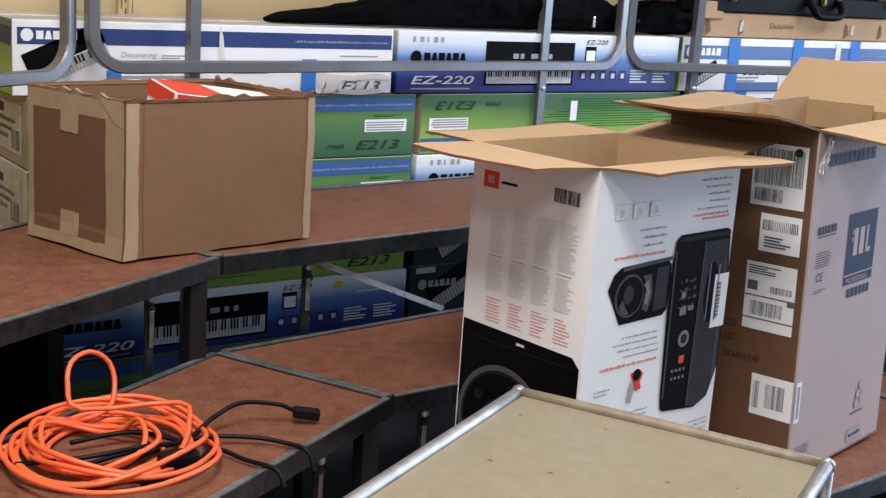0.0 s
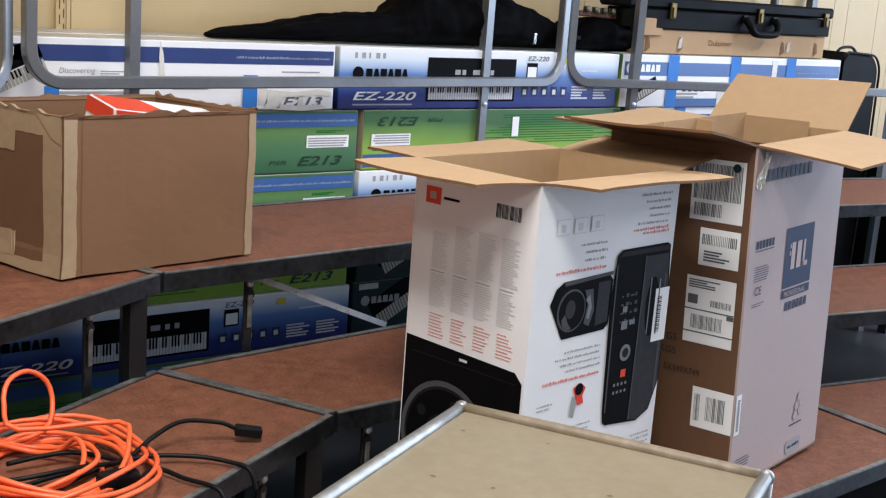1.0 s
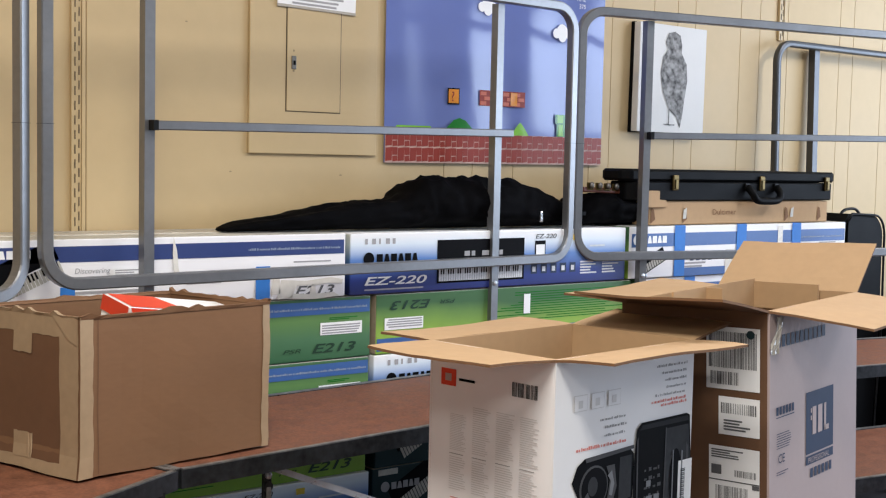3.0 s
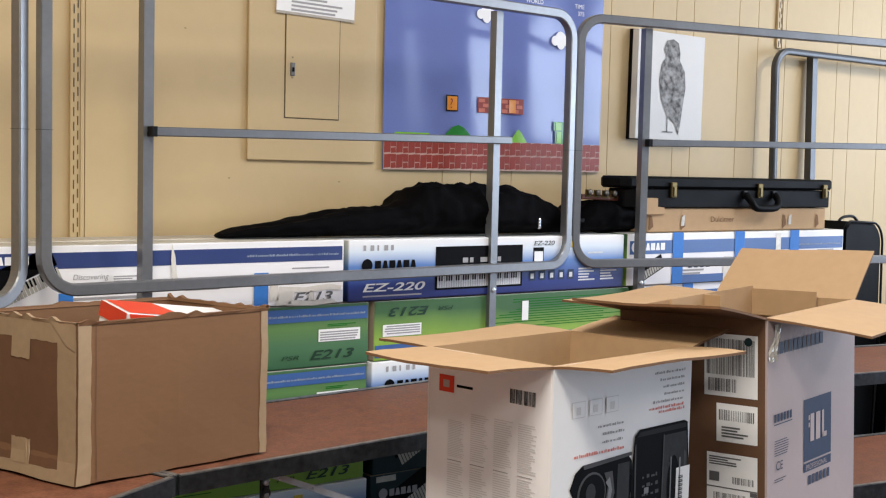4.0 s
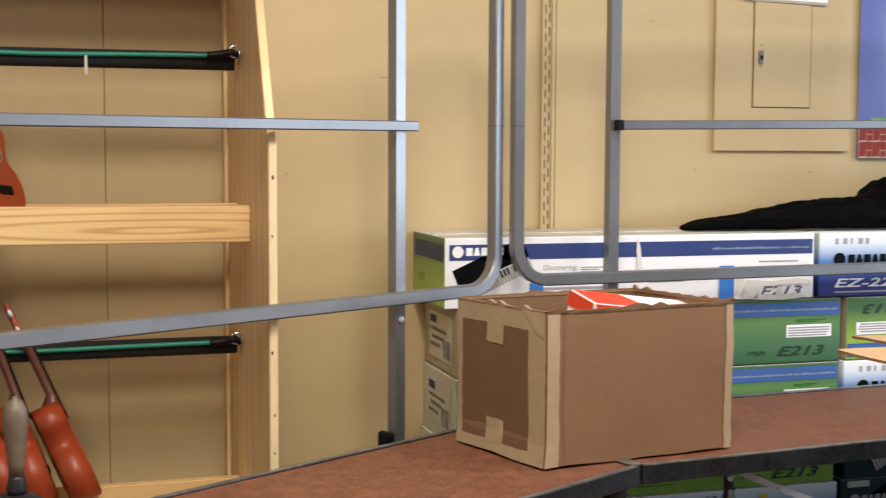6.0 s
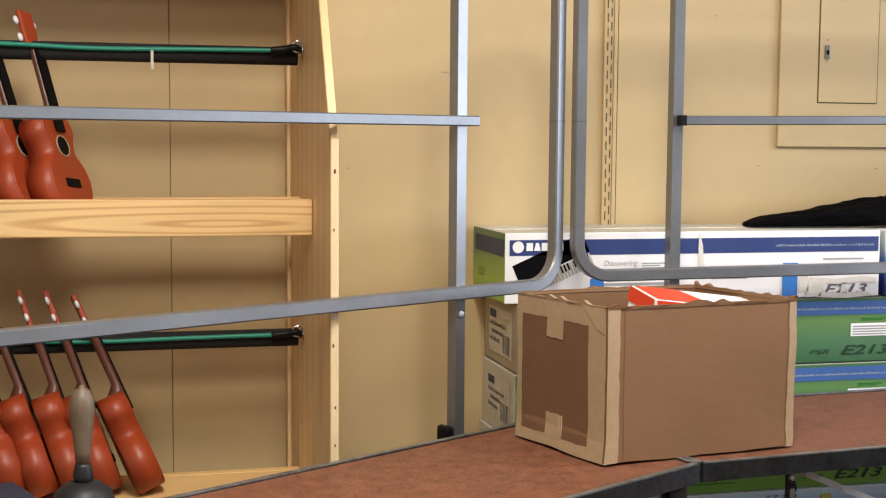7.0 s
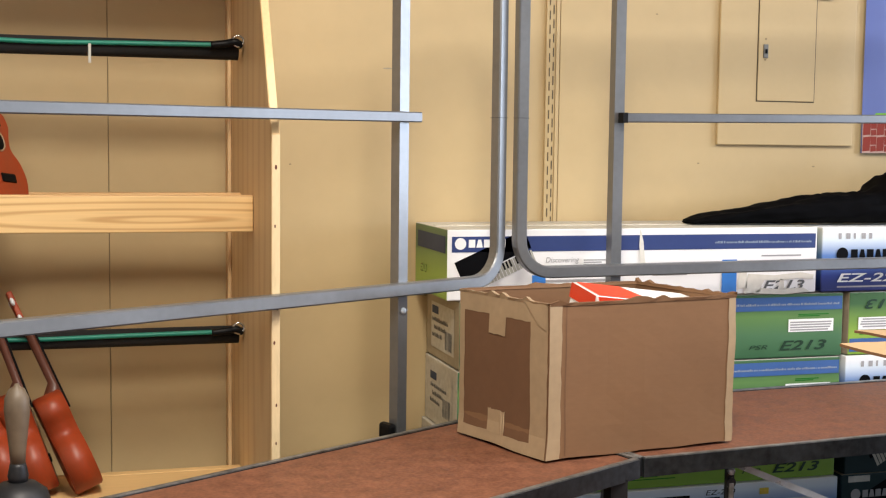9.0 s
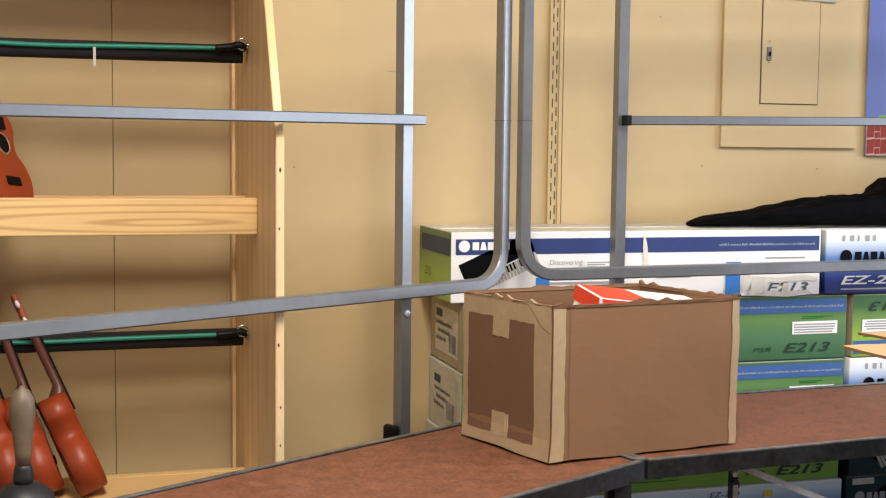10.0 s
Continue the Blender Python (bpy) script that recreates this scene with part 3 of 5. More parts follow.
def green_carton(x, y, z, L=1.05, D=0.3, H=0.174, upside=False, seed=3, plain=False, lime=False):
    rng = random.Random(seed)
    root = carton_root(x, y, z, L, D, H, "green printed keyboard carton lying upside down" if upside else "green printed keyboard carton with a blue band")
    carton_body(root, L, D, H, M["lime_grad"] if upside or lime else M["green_grad"], M["tan_old"] if not plain else M["ash"], M["ash"])
    F = Matrix() if not upside else pose(L, 0, H, 0, 180, 0)
    print_part("printed_band", root, F, [(0.006, H * 0.74, L - 0.004, H * 0.95)], M["band"])
    print_part("web_line", root, F, wordbars(rng, L - 0.33, L - 0.015, H * 0.82, 0.0042), M["web"], 0.002)
    print_part("sticker", root, F, [(L - 0.17, H * 0.40, L - 0.03, H * 0.60)], M["label"], 0.002)
    print_part("barcode", root, F, lines(rng, L - 0.165, L - 0.035, H * 0.42, H * 0.58, 4, ragged=0.1), M["grey_ink"], 0.0028)
    text(root, F, L - 0.20, H * 0.12, 0.036, "E213", M["deep_green"], wide=2.0, shear=0.3, bold=0.0006)
    text(root, F, L - 0.292, H * 0.14, 0.017, "PSR", M["deep_green"], wide=2.2, shear=0.3)
    print_part("printed_stripe", root, F, [(0.02 + 0.1 * (i % 2), H * (0.1 + 0.045 * i), L * (0.35 + 0.25 * rng.random()), H * (0.115 + 0.045 * i)) for i in range(12)], M["dgreen"])
    print_part("small_print", root, F, lines(rng, L - 0.14, L - 0.03, H * 0.64, H * 0.69, 2), M["dgreen"])
    E_ = pose(0, D, 0, 0, 0, -90)
    print_part("sticker", root, E_, [(0.05, H * 0.15, D - 0.04, H * 0.85)], M["ash"], 0.0014)
    print_part("end_mark", root, E_, [(0.06, H * 0.68, 0.12, H * 0.8)], M["slate"], 0.0022)
    bars = [q for k in range(3) for q in wordbars(rng, 0.06 + 0.02 * (k == 1), D - 0.09 - 0.03 * k, H * (0.56 - 0.12 * k), 0.008)]
    print_part("small_print", root, E_, bars, M["label_grey"], 0.0022)
    print_part("barcode", root, E_, barcode(rng, D - 0.12, D - 0.055, H * 0.2, H * 0.48, 12), M["label_grey"], 0.0022)
    return root


def dark_carton(x, y, z, L=1.06, D=0.3, H=0.172, seed=5):
    root = carton_root(x, y, z, L, D, H, "dark teal keyboard carton in the stack behind the riser")
    carton_body(root, L, D, H, M["teal"], M["teal"], M["tan_old"])
    F = Matrix()
    brand_bar(root, F, 0.03, H * 0.55, 0.03, M["grey_ink"], 4.6)
    G = pose(0.07, 0, 0.0, 0, -28, 0)
    print_part("keyboard_picture", root, G, [(0.03, 0.03, 0.2, 0.09)], M["ink"])
    print_part("key_print", root, G, [(0.04 + i * 0.011, 0.0, 0.04 + i * 0.011 + 0.0085, 0.04) for i in range(15)], M["ash"], 0.002)
    print_part("sticker", root, F, [(0.02, H * 0.86, 0.09, H * 0.97)], M["ash"], 0.002)
    return root


YB = 2.95
BASE = (0.852, 0.674, 0.497, 0.337, 0.174, 0.0)
white_carton(0.877, YB, BASE[0])
green_carton(0.912, YB + 0.002, BASE[1], L=1.105, seed=3)
green_carton(0.908, YB, BASE[2], L=1.105, seed=4, plain=True)
green_carton(0.90, YB + 0.004, BASE[3], L=1.11, H=0.158, seed=6, plain=True, lime=True)
ez_carton(0.906, YB - 0.006, BASE[4], L=1.11, H=0.161, seed=7)
green_carton(0.97, YB, 0.0, H=0.172, seed=8)
ez_carton(1.94, YB - 0.004, BASE[0], seed=1)
lime_box = green_carton(2.035, YB, BASE[1], upside=True, seed=9)
print_part("sticker", lime_box, Matrix(), [(0.566, 0.088, 0.593, 0.15)], M["label"], 0.003)
ez_carton(2.03, YB, BASE[2], H=0.174, seed=10)
dark_carton(2.04, YB, BASE[3], H=0.158)
dark_carton(2.035, YB + 0.003, BASE[4], H=0.161)
dark_carton(2.04, YB, 0.0, H=0.172)
white_carton(3.07, YB, BASE[0], L=1.23, D=0.17, taped=True, seed=11)
white_carton(3.14, YB + 0.01, BASE[1], L=1.15, D=0.17, H=0.174, taped=True, seed=12)
green_carton(3.14, YB, BASE[2], D=0.17, seed=13)
dark_carton(3.13, YB, BASE[3], D=0.17, H=0.158)
dark_carton(3.14, YB, BASE[4], D=0.17, H=0.161)
dark_carton(3.14, YB, 0.0, D=0.17, H=0.172)


# ---- open cartons ----
def open_carton(name, m, W, D, H, skew, outer, inner, flaps, label, category="box", wall=0.005):
    """outer: materials of near, right-end, back and left-end sides; flaps: (lift degrees, length) for the same sides or None."""
    root = empty(name, m, label, category)
    P = [Vector((0, 0, 0)), Vector((W, 0, 0)), Vector((W - skew * D, D, 0)), Vector((-skew * D, D, 0))]
    up = Vector((0, 0, 1))
    frames = []
    for i in range(4):
        a, b = P[i], P[(i + 1) % 4]
        d = (b - a).normalized()
        n = d.cross(up)
        F = Matrix((( d.x, -n.x, 0, a.x), (d.y, -n.y, 0, a.y), (0, 0, 1, 0), (0, 0, 0, 1)))
        frames.append(F)
        ln = (b - a).length
        e = 0.0 if i % 2 == 0 else wall
        bm = boxm(e, 0, 0, ln - e, wall, H, m=F)
        bm.normal_update()
        for f in bm.faces:
            f.material_index = 1 if f.normal.dot(n) < -0.5 or f.normal.z > 0.5 else 0
        part("side_panel", bm, [outer[i], inner], root)
        if flaps[i]:
            lift, length, slide = (*flaps[i], 0.0)[:3]
            bm = bmesh.new()
            g = bmesh.ops.create_grid(bm, x_segments=8, y_segments=4, size=0.5)["verts"]
            ca, sa = math.cos(radians(lift)), math.sin(radians(lift))
            rg = random.Random(i * 7 + int(W * 1000))
            for v in g:
                s, o = (v.co.x + 0.5), (v.co.y + 0.5)
                warp = 0.0025 * math.sin(s * 5 + i) * o - 0.006 * o * o
                trim = 0.004 * o
                v.co = F @ Vector((trim + s * (ln - 2 * trim) + slide * o, -o * length * ca, H + o * length * sa + warp + rg.uniform(-0.0006, 0.0006)))
            bmesh.ops.solidify(bm, geom=bm.faces[:], thickness=0.005)
            bmesh.ops.recalc_face_normals(bm, faces=bm.faces[:])
            bm.normal_update()
            axis = (F.to_3x3() @ Vector((0, sa, ca)))
            for f in bm.faces:
                d_ = f.normal.dot(axis)
                f.material_index = 0 if d_ < -0.5 else (1 if d_ > 0.5 else 2)
            part("flap", bm, [outer[i], inner, M["card"]], root)
    bmb = prism([(p.x, p.y) for p in (P[0], P[1], P[2], P[3])], 0.0, 0.005)
    part("bottom", bmb, inner, root)
    return root, frames


# white loudspeaker carton, open, on the lowest tread
rng = random.Random(21)
nbox, NF = open_carton("loudspeaker_carton", pose(1.47, 1.577, 0.205, 0, 0, 6.5), 0.416, 0.302, 0.695, 0.045,
                       [M["white_card"]] * 4, M["card_light"], [(7, 0.125), (10, 0.16), (1, 0.15), (4, 0.17)],
                       "white printed loudspeaker carton with open flaps on the riser")
Fr, Fl = NF[0], NF[3]      # picture side, specification side
z_ = lambda z: z - 0.205
print_part("pictogram", nbox, Fr, [(0.05 + i * 0.048, z_(0.80), 0.05 + i * 0.048 + 0.038, z_(0.83)) for i in range(3)], M["faint"])
print_part("pictogram", nbox, Fr, [(0.052 + i * 0.048, z_(0.8015), 0.05 + i * 0.048 + 0.0365, z_(0.8285)) for i in range(3)], M["white_card"], 0.0018)
print_part("pictogram", nbox, Fr, [(0.062 + i * 0.048, z_(0.806), 0.05 + i * 0.048 + 0.024, z_(0.82)) for i in range(3)], M["faint"], 0.0024)
rows = lines(rng, 0.28, 0.39, z_(0.80), z_(0.87), 5, 0.3, 0.6, True) + lines(rng, 0.10, 0.20, z_(0.745), z_(0.79), 3, 0.25, 0.5, True) + lines(rng, 0.08, 0.21, z_(0.535), z_(0.585), 4, 0.25, 0.5, True) + lines(rng, 0.10, 0.2, z_(0.40), z_(0.43), 3, 0.25, 0.4, True) + lines(rng, 0.34, 0.4, z_(0.34), z_(0.37), 3, 0.25, 0.4, True) + lines(rng, 0.04, 0.09, z_(0.47), z_(0.485), 2, 0.35, 0.3)
print_part("small_print", nbox, Fr, [q for r in rows for q in wordbars(rng, r[0], r[2], r[1], min(0.0035, r[3] - r[1]))], M["grey_ink"])
print_part("heading_print", nbox, Fr, [q for r in [(0.06, z_(0.727), 0.205, z_(0.7315)), (0.28, z_(0.788), 0.39, z_(0.792)), (0.31, z_(0.780), 0.39, z_(0.784)), (0.05, z_(0.517), 0.215, z_(0.5215))] for q in wordbars(rng, r[0], r[2], r[1], r[3] - r[1])], M["red_ink"])
# pictures of the loudspeaker
poly_part("speaker_picture", nbox, Fr, [(0.05, z_(0.672)), (0.064, z_(0.70)), (0.085, z_(0.712)), (0.214, z_(0.717)), (0.23, z_(0.70)), (0.228, z_(0.615)), (0.215, z_(0.604)), (0.091, z_(0.602))], M["ink"])
poly_part("woofer_picture", nbox, Fr, disc(0.112, z_(0.655), 0.041), M["mid"], 0.002)
poly_part("woofer_picture", nbox, Fr, disc(0.113, z_(0.655), 0.037), M["ink"], 0.0025)
poly_part("woofer_picture", nbox, Fr, [(0.084, z_(0.64)), (0.088, z_(0.627)), (0.10, z_(0.62)), (0.114, z_(0.62)), (0.102, z_(0.634)), (0.094, z_(0.65))], M["mid"], 0.003)
poly_part("woofer_picture", nbox, Fr, disc(0.108, z_(0.658), 0.014, 20, rz=0.018), M["shade_grey"], 0.003)
poly_part("horn_picture", nbox, Fr, [(0.146, z_(0.69)), (0.158, z_(0.665)), (0.15, z_(0.625)), (0.166, z_(0.618)), (0.178, z_(0.648)), (0.17, z_(0.69))], M["mid"], 0.003)
poly_part("horn_picture", nbox, Fr, [(0.15, z_(0.672)), (0.16, z_(0.66)), (0.155, z_(0.635)), (0.164, z_(0.632)), (0.17, z_(0.655)), (0.162, z_(0.68))], M["gloss_grey"], 0.0035)
poly_part("horn_picture", nbox, Fr, [(0.185, z_(0.615)), (0.222, z_(0.62)), (0.222, z_(0.70)), (0.187, z_(0.70))], M["shade_grey"], 0.002)
poly_part("speaker_picture", nbox, Fr, [(0.24, z_(0.41)), (0.25, z_(0.403)), (0.35, z_(0.393)), (0.39, z_(0.41)), (0.413, z_(0.468)), (0.4145, z_(0.66)), (0.406, z_(0.752)), (0.395, z_(0.757)), (0.25, z_(0.756)), (0.236, z_(0.745)), (0.227, z_(0.66)), (0.236, z_(0.44))], M["ink"], 0.0022)
poly_part("speaker_side_picture", nbox, Fr, [(0.325, z_(0.40)), (0.35, z_(0.396)), (0.388, z_(0.413)), (0.410, z_(0.47)), (0.411, z_(0.66)), (0.402, z_(0.735)), (0.33, z_(0.735))], M["shade_grey"], 0.0027)
poly_part("speaker_cap_picture", nbox, Fr, [(0.243, z_(0.742)), (0.402, z_(0.742)), (0.40, z_(0.752)), (0.252, z_(0.751))], M["dim"], 0.0028)
print_part("handle_picture", nbox, Fr, [(0.345, z_(0.58), 0.375, z_(0.68))], M["mid"], 0.003)
print_part("handle_picture", nbox, Fr, [(0.352, z_(0.585), 0.378, z_(0.672))], M["ink"], 0.0036)
print_part("control_picture", nbox, Fr, [(0.262 + 0.014 * (i % 4), z_(0.66 - 0.017 * (i // 4)), 0.267 + 0.014 * (i % 4) + 0.003 * (i % 3), z_(0.664 - 0.017 * (i // 4) + 0.003 * (i % 2))) for i in range(16)], M["mid"], 0.003)
poly_part("control_picture", nbox, Fr, disc(0.290, z_(0.546), 0.017), M["gloss_grey"], 0.0034)
poly_part("control_picture", nbox, Fr, disc(0.290, z_(0.546), 0.010), M["dim"], 0.0040)
print_part("control_picture", nbox, Fr, [(0.268, z_(0.595), 0.287, z_(0.612)), (0.293, z_(0.602), 0.31, z_(0.612)), (0.268, z_(0.63), 0.282, z_(0.642))], M["gloss_grey"], 0.0036)
print_part("brand_mark", nbox, Fr, [(0.282, z_(0.496), 0.298, z_(0.512))], M["logo_red"], 0.0034)
print_part("sticker", nbox, Fr, [(0.37, z_(0.555), 0.4155, z_(0.665))], M["label"], 0.004)
print_part("barcode", nbox, Fr, [(0.377, z_(0.575 + i * 0.004), 0.392, z_(0.5765 + i * 0.004 + 0.001 * (i % 2))) for i in range(19)], M["ink"], 0.0048)
print_part("handle_picture", nbox, Fr, [(0.350, z_(0.575), 0.3535, z_(0.69)), (0.379, z_(0.57), 0.3835, z_(0.685))], M["gloss_grey"], 0.0042)
# light and detail in the large picture
poly_part("speaker_edge_picture", nbox, Fr, [(0.242, z_(0.43)), (0.246, z_(0.43)), (0.240, z_(0.73)), (0.236, z_(0.725))], M["mid"], 0.0032)
poly_part("speaker_edge_picture", nbox, Fr, [(0.321, z_(0.40)), (0.325, z_(0.40)), (0.329, z_(0.737)), (0.326, z_(0.737))], M["mid"], 0.0034)
poly_part("speaker_edge_picture", nbox, Fr, [(0.396, z_(0.44)), (0.403, z_(0.455)), (0.402, z_(0.69)), (0.396, z_(0.70))], M["mid"], 0.0034)
poly_part("speaker_edge_picture", nbox, Fr, [(0.085, z_(0.712)), (0.228, z_(0.718)), (0.228, z_(0.711)), (0.088, z_(0.704))], M["mid"], 0.0026)
poly_part("handle_recess_picture", nbox, Fr, disc(0.362, z_(0.63), 0.02, 20, rz=0.062), M["ink"], 0.0034)
print_part("control_picture", nbox, Fr, [(0.262 + 0.012 * (i % 4), z_(0.48 - 0.016 * (i // 4)), 0.268 + 0.012 * (i % 4), z_(0.486 - 0.016 * (i // 4))) for i in range(8)], M["gloss_grey"], 0.0036)
for k in range(5):
    an = 2 * math.pi * k / 5
    poly_part("cone_picture", nbox, Fl, disc(0.12 + 0.075 * math.cos(an), z_(0.37) + 0.075 * math.sin(an), 0.012, 10), M["dim"], 0.004)
poly_part("knob_picture", nbox, Fr, [(0.14, z_(0.50)), (0.165, z_(0.505)), (0.178, z_(0.495)), (0.17, z_(0.48)), (0.175, z_(0.465)), (0.158, z_(0.462))], M["logo_red"], 0.002)
poly_part("knob_picture", nbox, Fr, disc(0.158, z_(0.495), 0.012, 14), M["ink"], 0.0026)
poly_part("knob_picture", nbox, Fr, [(0.135, z_(0.445)), (0.148, z_(0.44)), (0.155, z_(0.47)), (0.14, z_(0.485))], M["grey_ink"], 0.0018)
# specification side: s runs from the back corner to the near corner
print_part("brand_mark", nbox, Fl, [(0.03, z_(0.82), 0.068, z_(0.852))], M["logo_red"])
print_part("brand_mark", nbox, Fl, [(0.041, z_(0.829), 0.057, z_(0.843))], M["pink_card"], 0.002)
print_part("small_print", nbox, Fl, [(0.075, z_(0.832), 0.115, z_(0.837))], M["ink"])
print_part("barcode", nbox, Fl, barcode(rng, 0.205, 0.265, z_(0.822), z_(0.848)), M["ink"])
grey, red = [], []
for c in range(4):
    s0 = 0.055 + c * 0.057
    grey += lines(rng, s0, s0 + 0.044, z_(0.70), z_(0.79 - 0.02 * (c == 0)), 22, 0.4, 0.35)
    grey += lines(rng, s0, s0 + 0.044, z_(0.625), z_(0.69), 15, 0.4, 0.4)
    red += lines(rng, s0 + 0.004, s0 + 0.046, z_(0.565), z_(0.615), 8, 0.22, 0.5)
print_part("small_print", nbox, Fl, grey, M["faint"])
print_part("heading_print", nbox, Fl, red, M["red_ink"])
print_part("rule_print", nbox, Fl, [(0.055 + c * 0.057, z_(0.692), 0.09 + c * 0.057, z_(0.6935)) for c in range(4)], M["grey_ink"])
poly_part("speaker_picture", nbox, Fl, [(0.004, z_(0.23)), (0.004, z_(0.555)), (0.28, z_(0.548)), (0.298, z_(0.53)), (0.298, z_(0.23))], M["ink"])
poly_part("woofer_picture", nbox, Fl, disc(0.12, z_(0.37), 0.115, 40), M["mid"], 0.002)
poly_part("woofer_picture", nbox, Fl, disc(0.12, z_(0.37), 0.104, 40), M["dim"], 0.0025)
poly_part("woofer_picture", nbox, Fl, disc(0.12, z_(0.37), 0.098, 40), M["ink"], 0.003)
poly_part("woofer_picture", nbox, Fl, disc(0.12, z_(0.37), 0.05, 30), M["dim"], 0.0035)
print_part("badge_print", nbox, Fl, [(0.145, z_(0.535), 0.165, z_(0.54))], M["keys"], 0.0022)
print_part("gap_print", nbox, Fl, [(0.02, z_(0.525), 0.285, z_(0.527))], M["dim"], 0.0022)

# tall brown and white loudspeaker carton
lean = Matrix.Rotation(radians(-2.1), 4, Vector((0.61, 0.79, 0)))
rbox, RF = open_carton("loudspeaker_carton", Matrix.Translation((2.066, 1.553, 0.207)) @ lean @ pose(0, 0, 0, 0, 0, 11), 0.425, 0.345, 0.747, 0.03,
                       [M["pink_card"], M["card_dark"], M["card_dark"], M["card_dark"]], M["card_light"], [(-7, 0.19, 0.06), (40, 0.165), (4, 0.16), (13, 0.2)],
                       "tall brown loudspeaker carton with a white printed side, flaps open")
Fr, Fl = RF[0], RF[3]
z_ = lambda z: z - 0.207
print_part("brand_panel", rbox, Fr, [(0.165, z_(0.628), 0.300, z_(0.762))], M["slate"])
print_part("brand_mark", rbox, Fr, [(0.195, z_(0.668), 0.213, z_(0.728)), (0.222, z_(0.668), 0.243, z_(0.728)), (0.252, z_(0.668), 0.262, z_(0.728)), (0.252, z_(0.668), 0.276, z_(0.679)), (0.186, z_(0.70), 0.192, z_(0.71)), (0.186, z_(0.716), 0.192, z_(0.726))], M["pink_card"], 0.002)
print_part("brand_panel", rbox, Fr, [(0.165, z_(0.605), 0.300, z_(0.624))], M["slate"])
text(rbox, Fr, 0.175, z_(0.6085), 0.0165, "PROFESSIONAL", M["pink_card"], wide=0.92)
print_part("brand_mark", rbox, Fr, [(0.187 + i * 0.0185, z_(0.575), 0.2 + i * 0.0185, z_(0.595)) for i in range(6)], M["slate"])
print_part("model_print", rbox, Fr, [(0.028 + i * 0.014, z_(0.735), 0.038 + i * 0.014, z_(0.752)) for i in range(6)] + [(0.028, z_(0.729), 0.11, z_(0.731))], M["slate"])
print_part("small_print", rbox, Fr, lines(rng, 0.03, 0.1, z_(0.665), z_(0.70), 7, 0.3, 0.2) + lines(rng, 0.03, 0.09, z_(0.61), z_(0.62), 2, 0.3, 0.4), M["slate"])
text(rbox, Fr, 0.035, z_(0.635), 0.026, "CE", M["slate"])
print_part("model_print", rbox, Fr, [(0.03 + i * 0.021, z_(0.875), 0.046 + i * 0.021, z_(0.90)) for i in range(11)], M["slate"])
poly_part("badge_print", rbox, Fr, [(0.262, z_(0.227)), (0.27, z_(0.222)), (0.332, z_(0.222)), (0.338, z_(0.23)), (0.338, z_(0.246)), (0.33, z_(0.253)), (0.27, z_(0.253)), (0.262, z_(0.245))], M["grey_ink"])
print_part("badge_print", rbox, Fr, wordbars(rng, 0.272, 0.328, z_(0.234), 0.006), M["slate"], 0.002)
for cx, cz in ((0.295, 0.31), (0.318, 0.318), (0.30, 0.332), (0.322, 0.338), (0.31, 0.352)):
    poly_part("tree_print", rbox, Fr, disc(cx, z_(cz), 0.0115, 14), M["grey_ink"])
    poly_part("tree_print", rbox, Fr, disc(cx, z_(cz), 0.0098, 14), M["pink_card"], 0.002)
print_part("small_print", rbox, Fr, lines(rng, 0.27, 0.35, z_(0.288), z_(0.294), 1) + lines(rng, 0.02, 0.09, z_(0.255), z_(0.28), 4, 0.3, 0.4), M["slate"])
# labels on the brown side; s runs from the far corner to the near corner
D_ = 0.345
sd = lambda s: D_ - s
for s0, s1, z0, z1, nm in ((0.140, 0.020, 0.785, 0.915, "shipping_label"), (0.112, 0.020, 0.69, 0.77, "shipping_label"), (0.134, 0.020, 0.52, 0.665, "shipping_label"), (0.10, 0.004, 0.335, 0.425, "barcode_label")):
    print_part(nm, rbox, Fl, [(sd(s0), z_(z0), sd(s1), z_(z1))], M["label"], 0.002)
print_part("barcode", rbox, Fl, barcode(rng, sd(0.134), sd(0.026), z_(0.83), z_(0.905), 34) + barcode(rng, sd(0.13), sd(0.065), z_(0.795), z_(0.822), 18) + barcode(rng, sd(0.106), sd(0.026), z_(0.735), z_(0.757), 20) + lines(rng, sd(0.10), sd(0.03), z_(0.70), z_(0.725), 4) + lines(rng, sd(0.128), sd(0.05), z_(0.64), z_(0.66), 4) + barcode(rng, sd(0.075), sd(0.026), z_(0.604), z_(0.618), 18) + [(sd(0.128), z_(0.605), sd(0.105), z_(0.625)), (sd(0.134), z_(0.592), sd(0.02), z_(0.5945)), (sd(0.134), z_(0.543), sd(0.02), z_(0.5455)), (sd(0.036), z_(0.582), sd(0.02), z_(0.5915))] + barcode(rng, sd(0.118), sd(0.045), z_(0.552), z_(0.582), 26) + barcode(rng, sd(0.094), sd(0.08), z_(0.35), z_(0.41), 6) + barcode(rng, sd(0.066), sd(0.022), z_(0.355), z_(0.408), 14), M["label_grey"], 0.003)
poly_part("green_dot", rbox, Fl, disc(sd(0.04), z_(0.902), 0.009, 16), M["teal"], 0.0036)
text(rbox, Fl, sd(0.175), z_(0.447), 0.021, "5X349X749", M["brown_ink"], wide=0.85)
text(rbox, Fl, sd(0.188), z_(0.485), 0.022, "KGS", M["brown_ink"])
text(rbox, Fl, sd(0.188), z_(0.515), 0.022, "KGS", M["brown_ink"])
print_part("handling_mark", rbox, Fl, [(sd(0.24), z_(0.69), sd(0.205), z_(0.735))], M["ink"], 0.002)
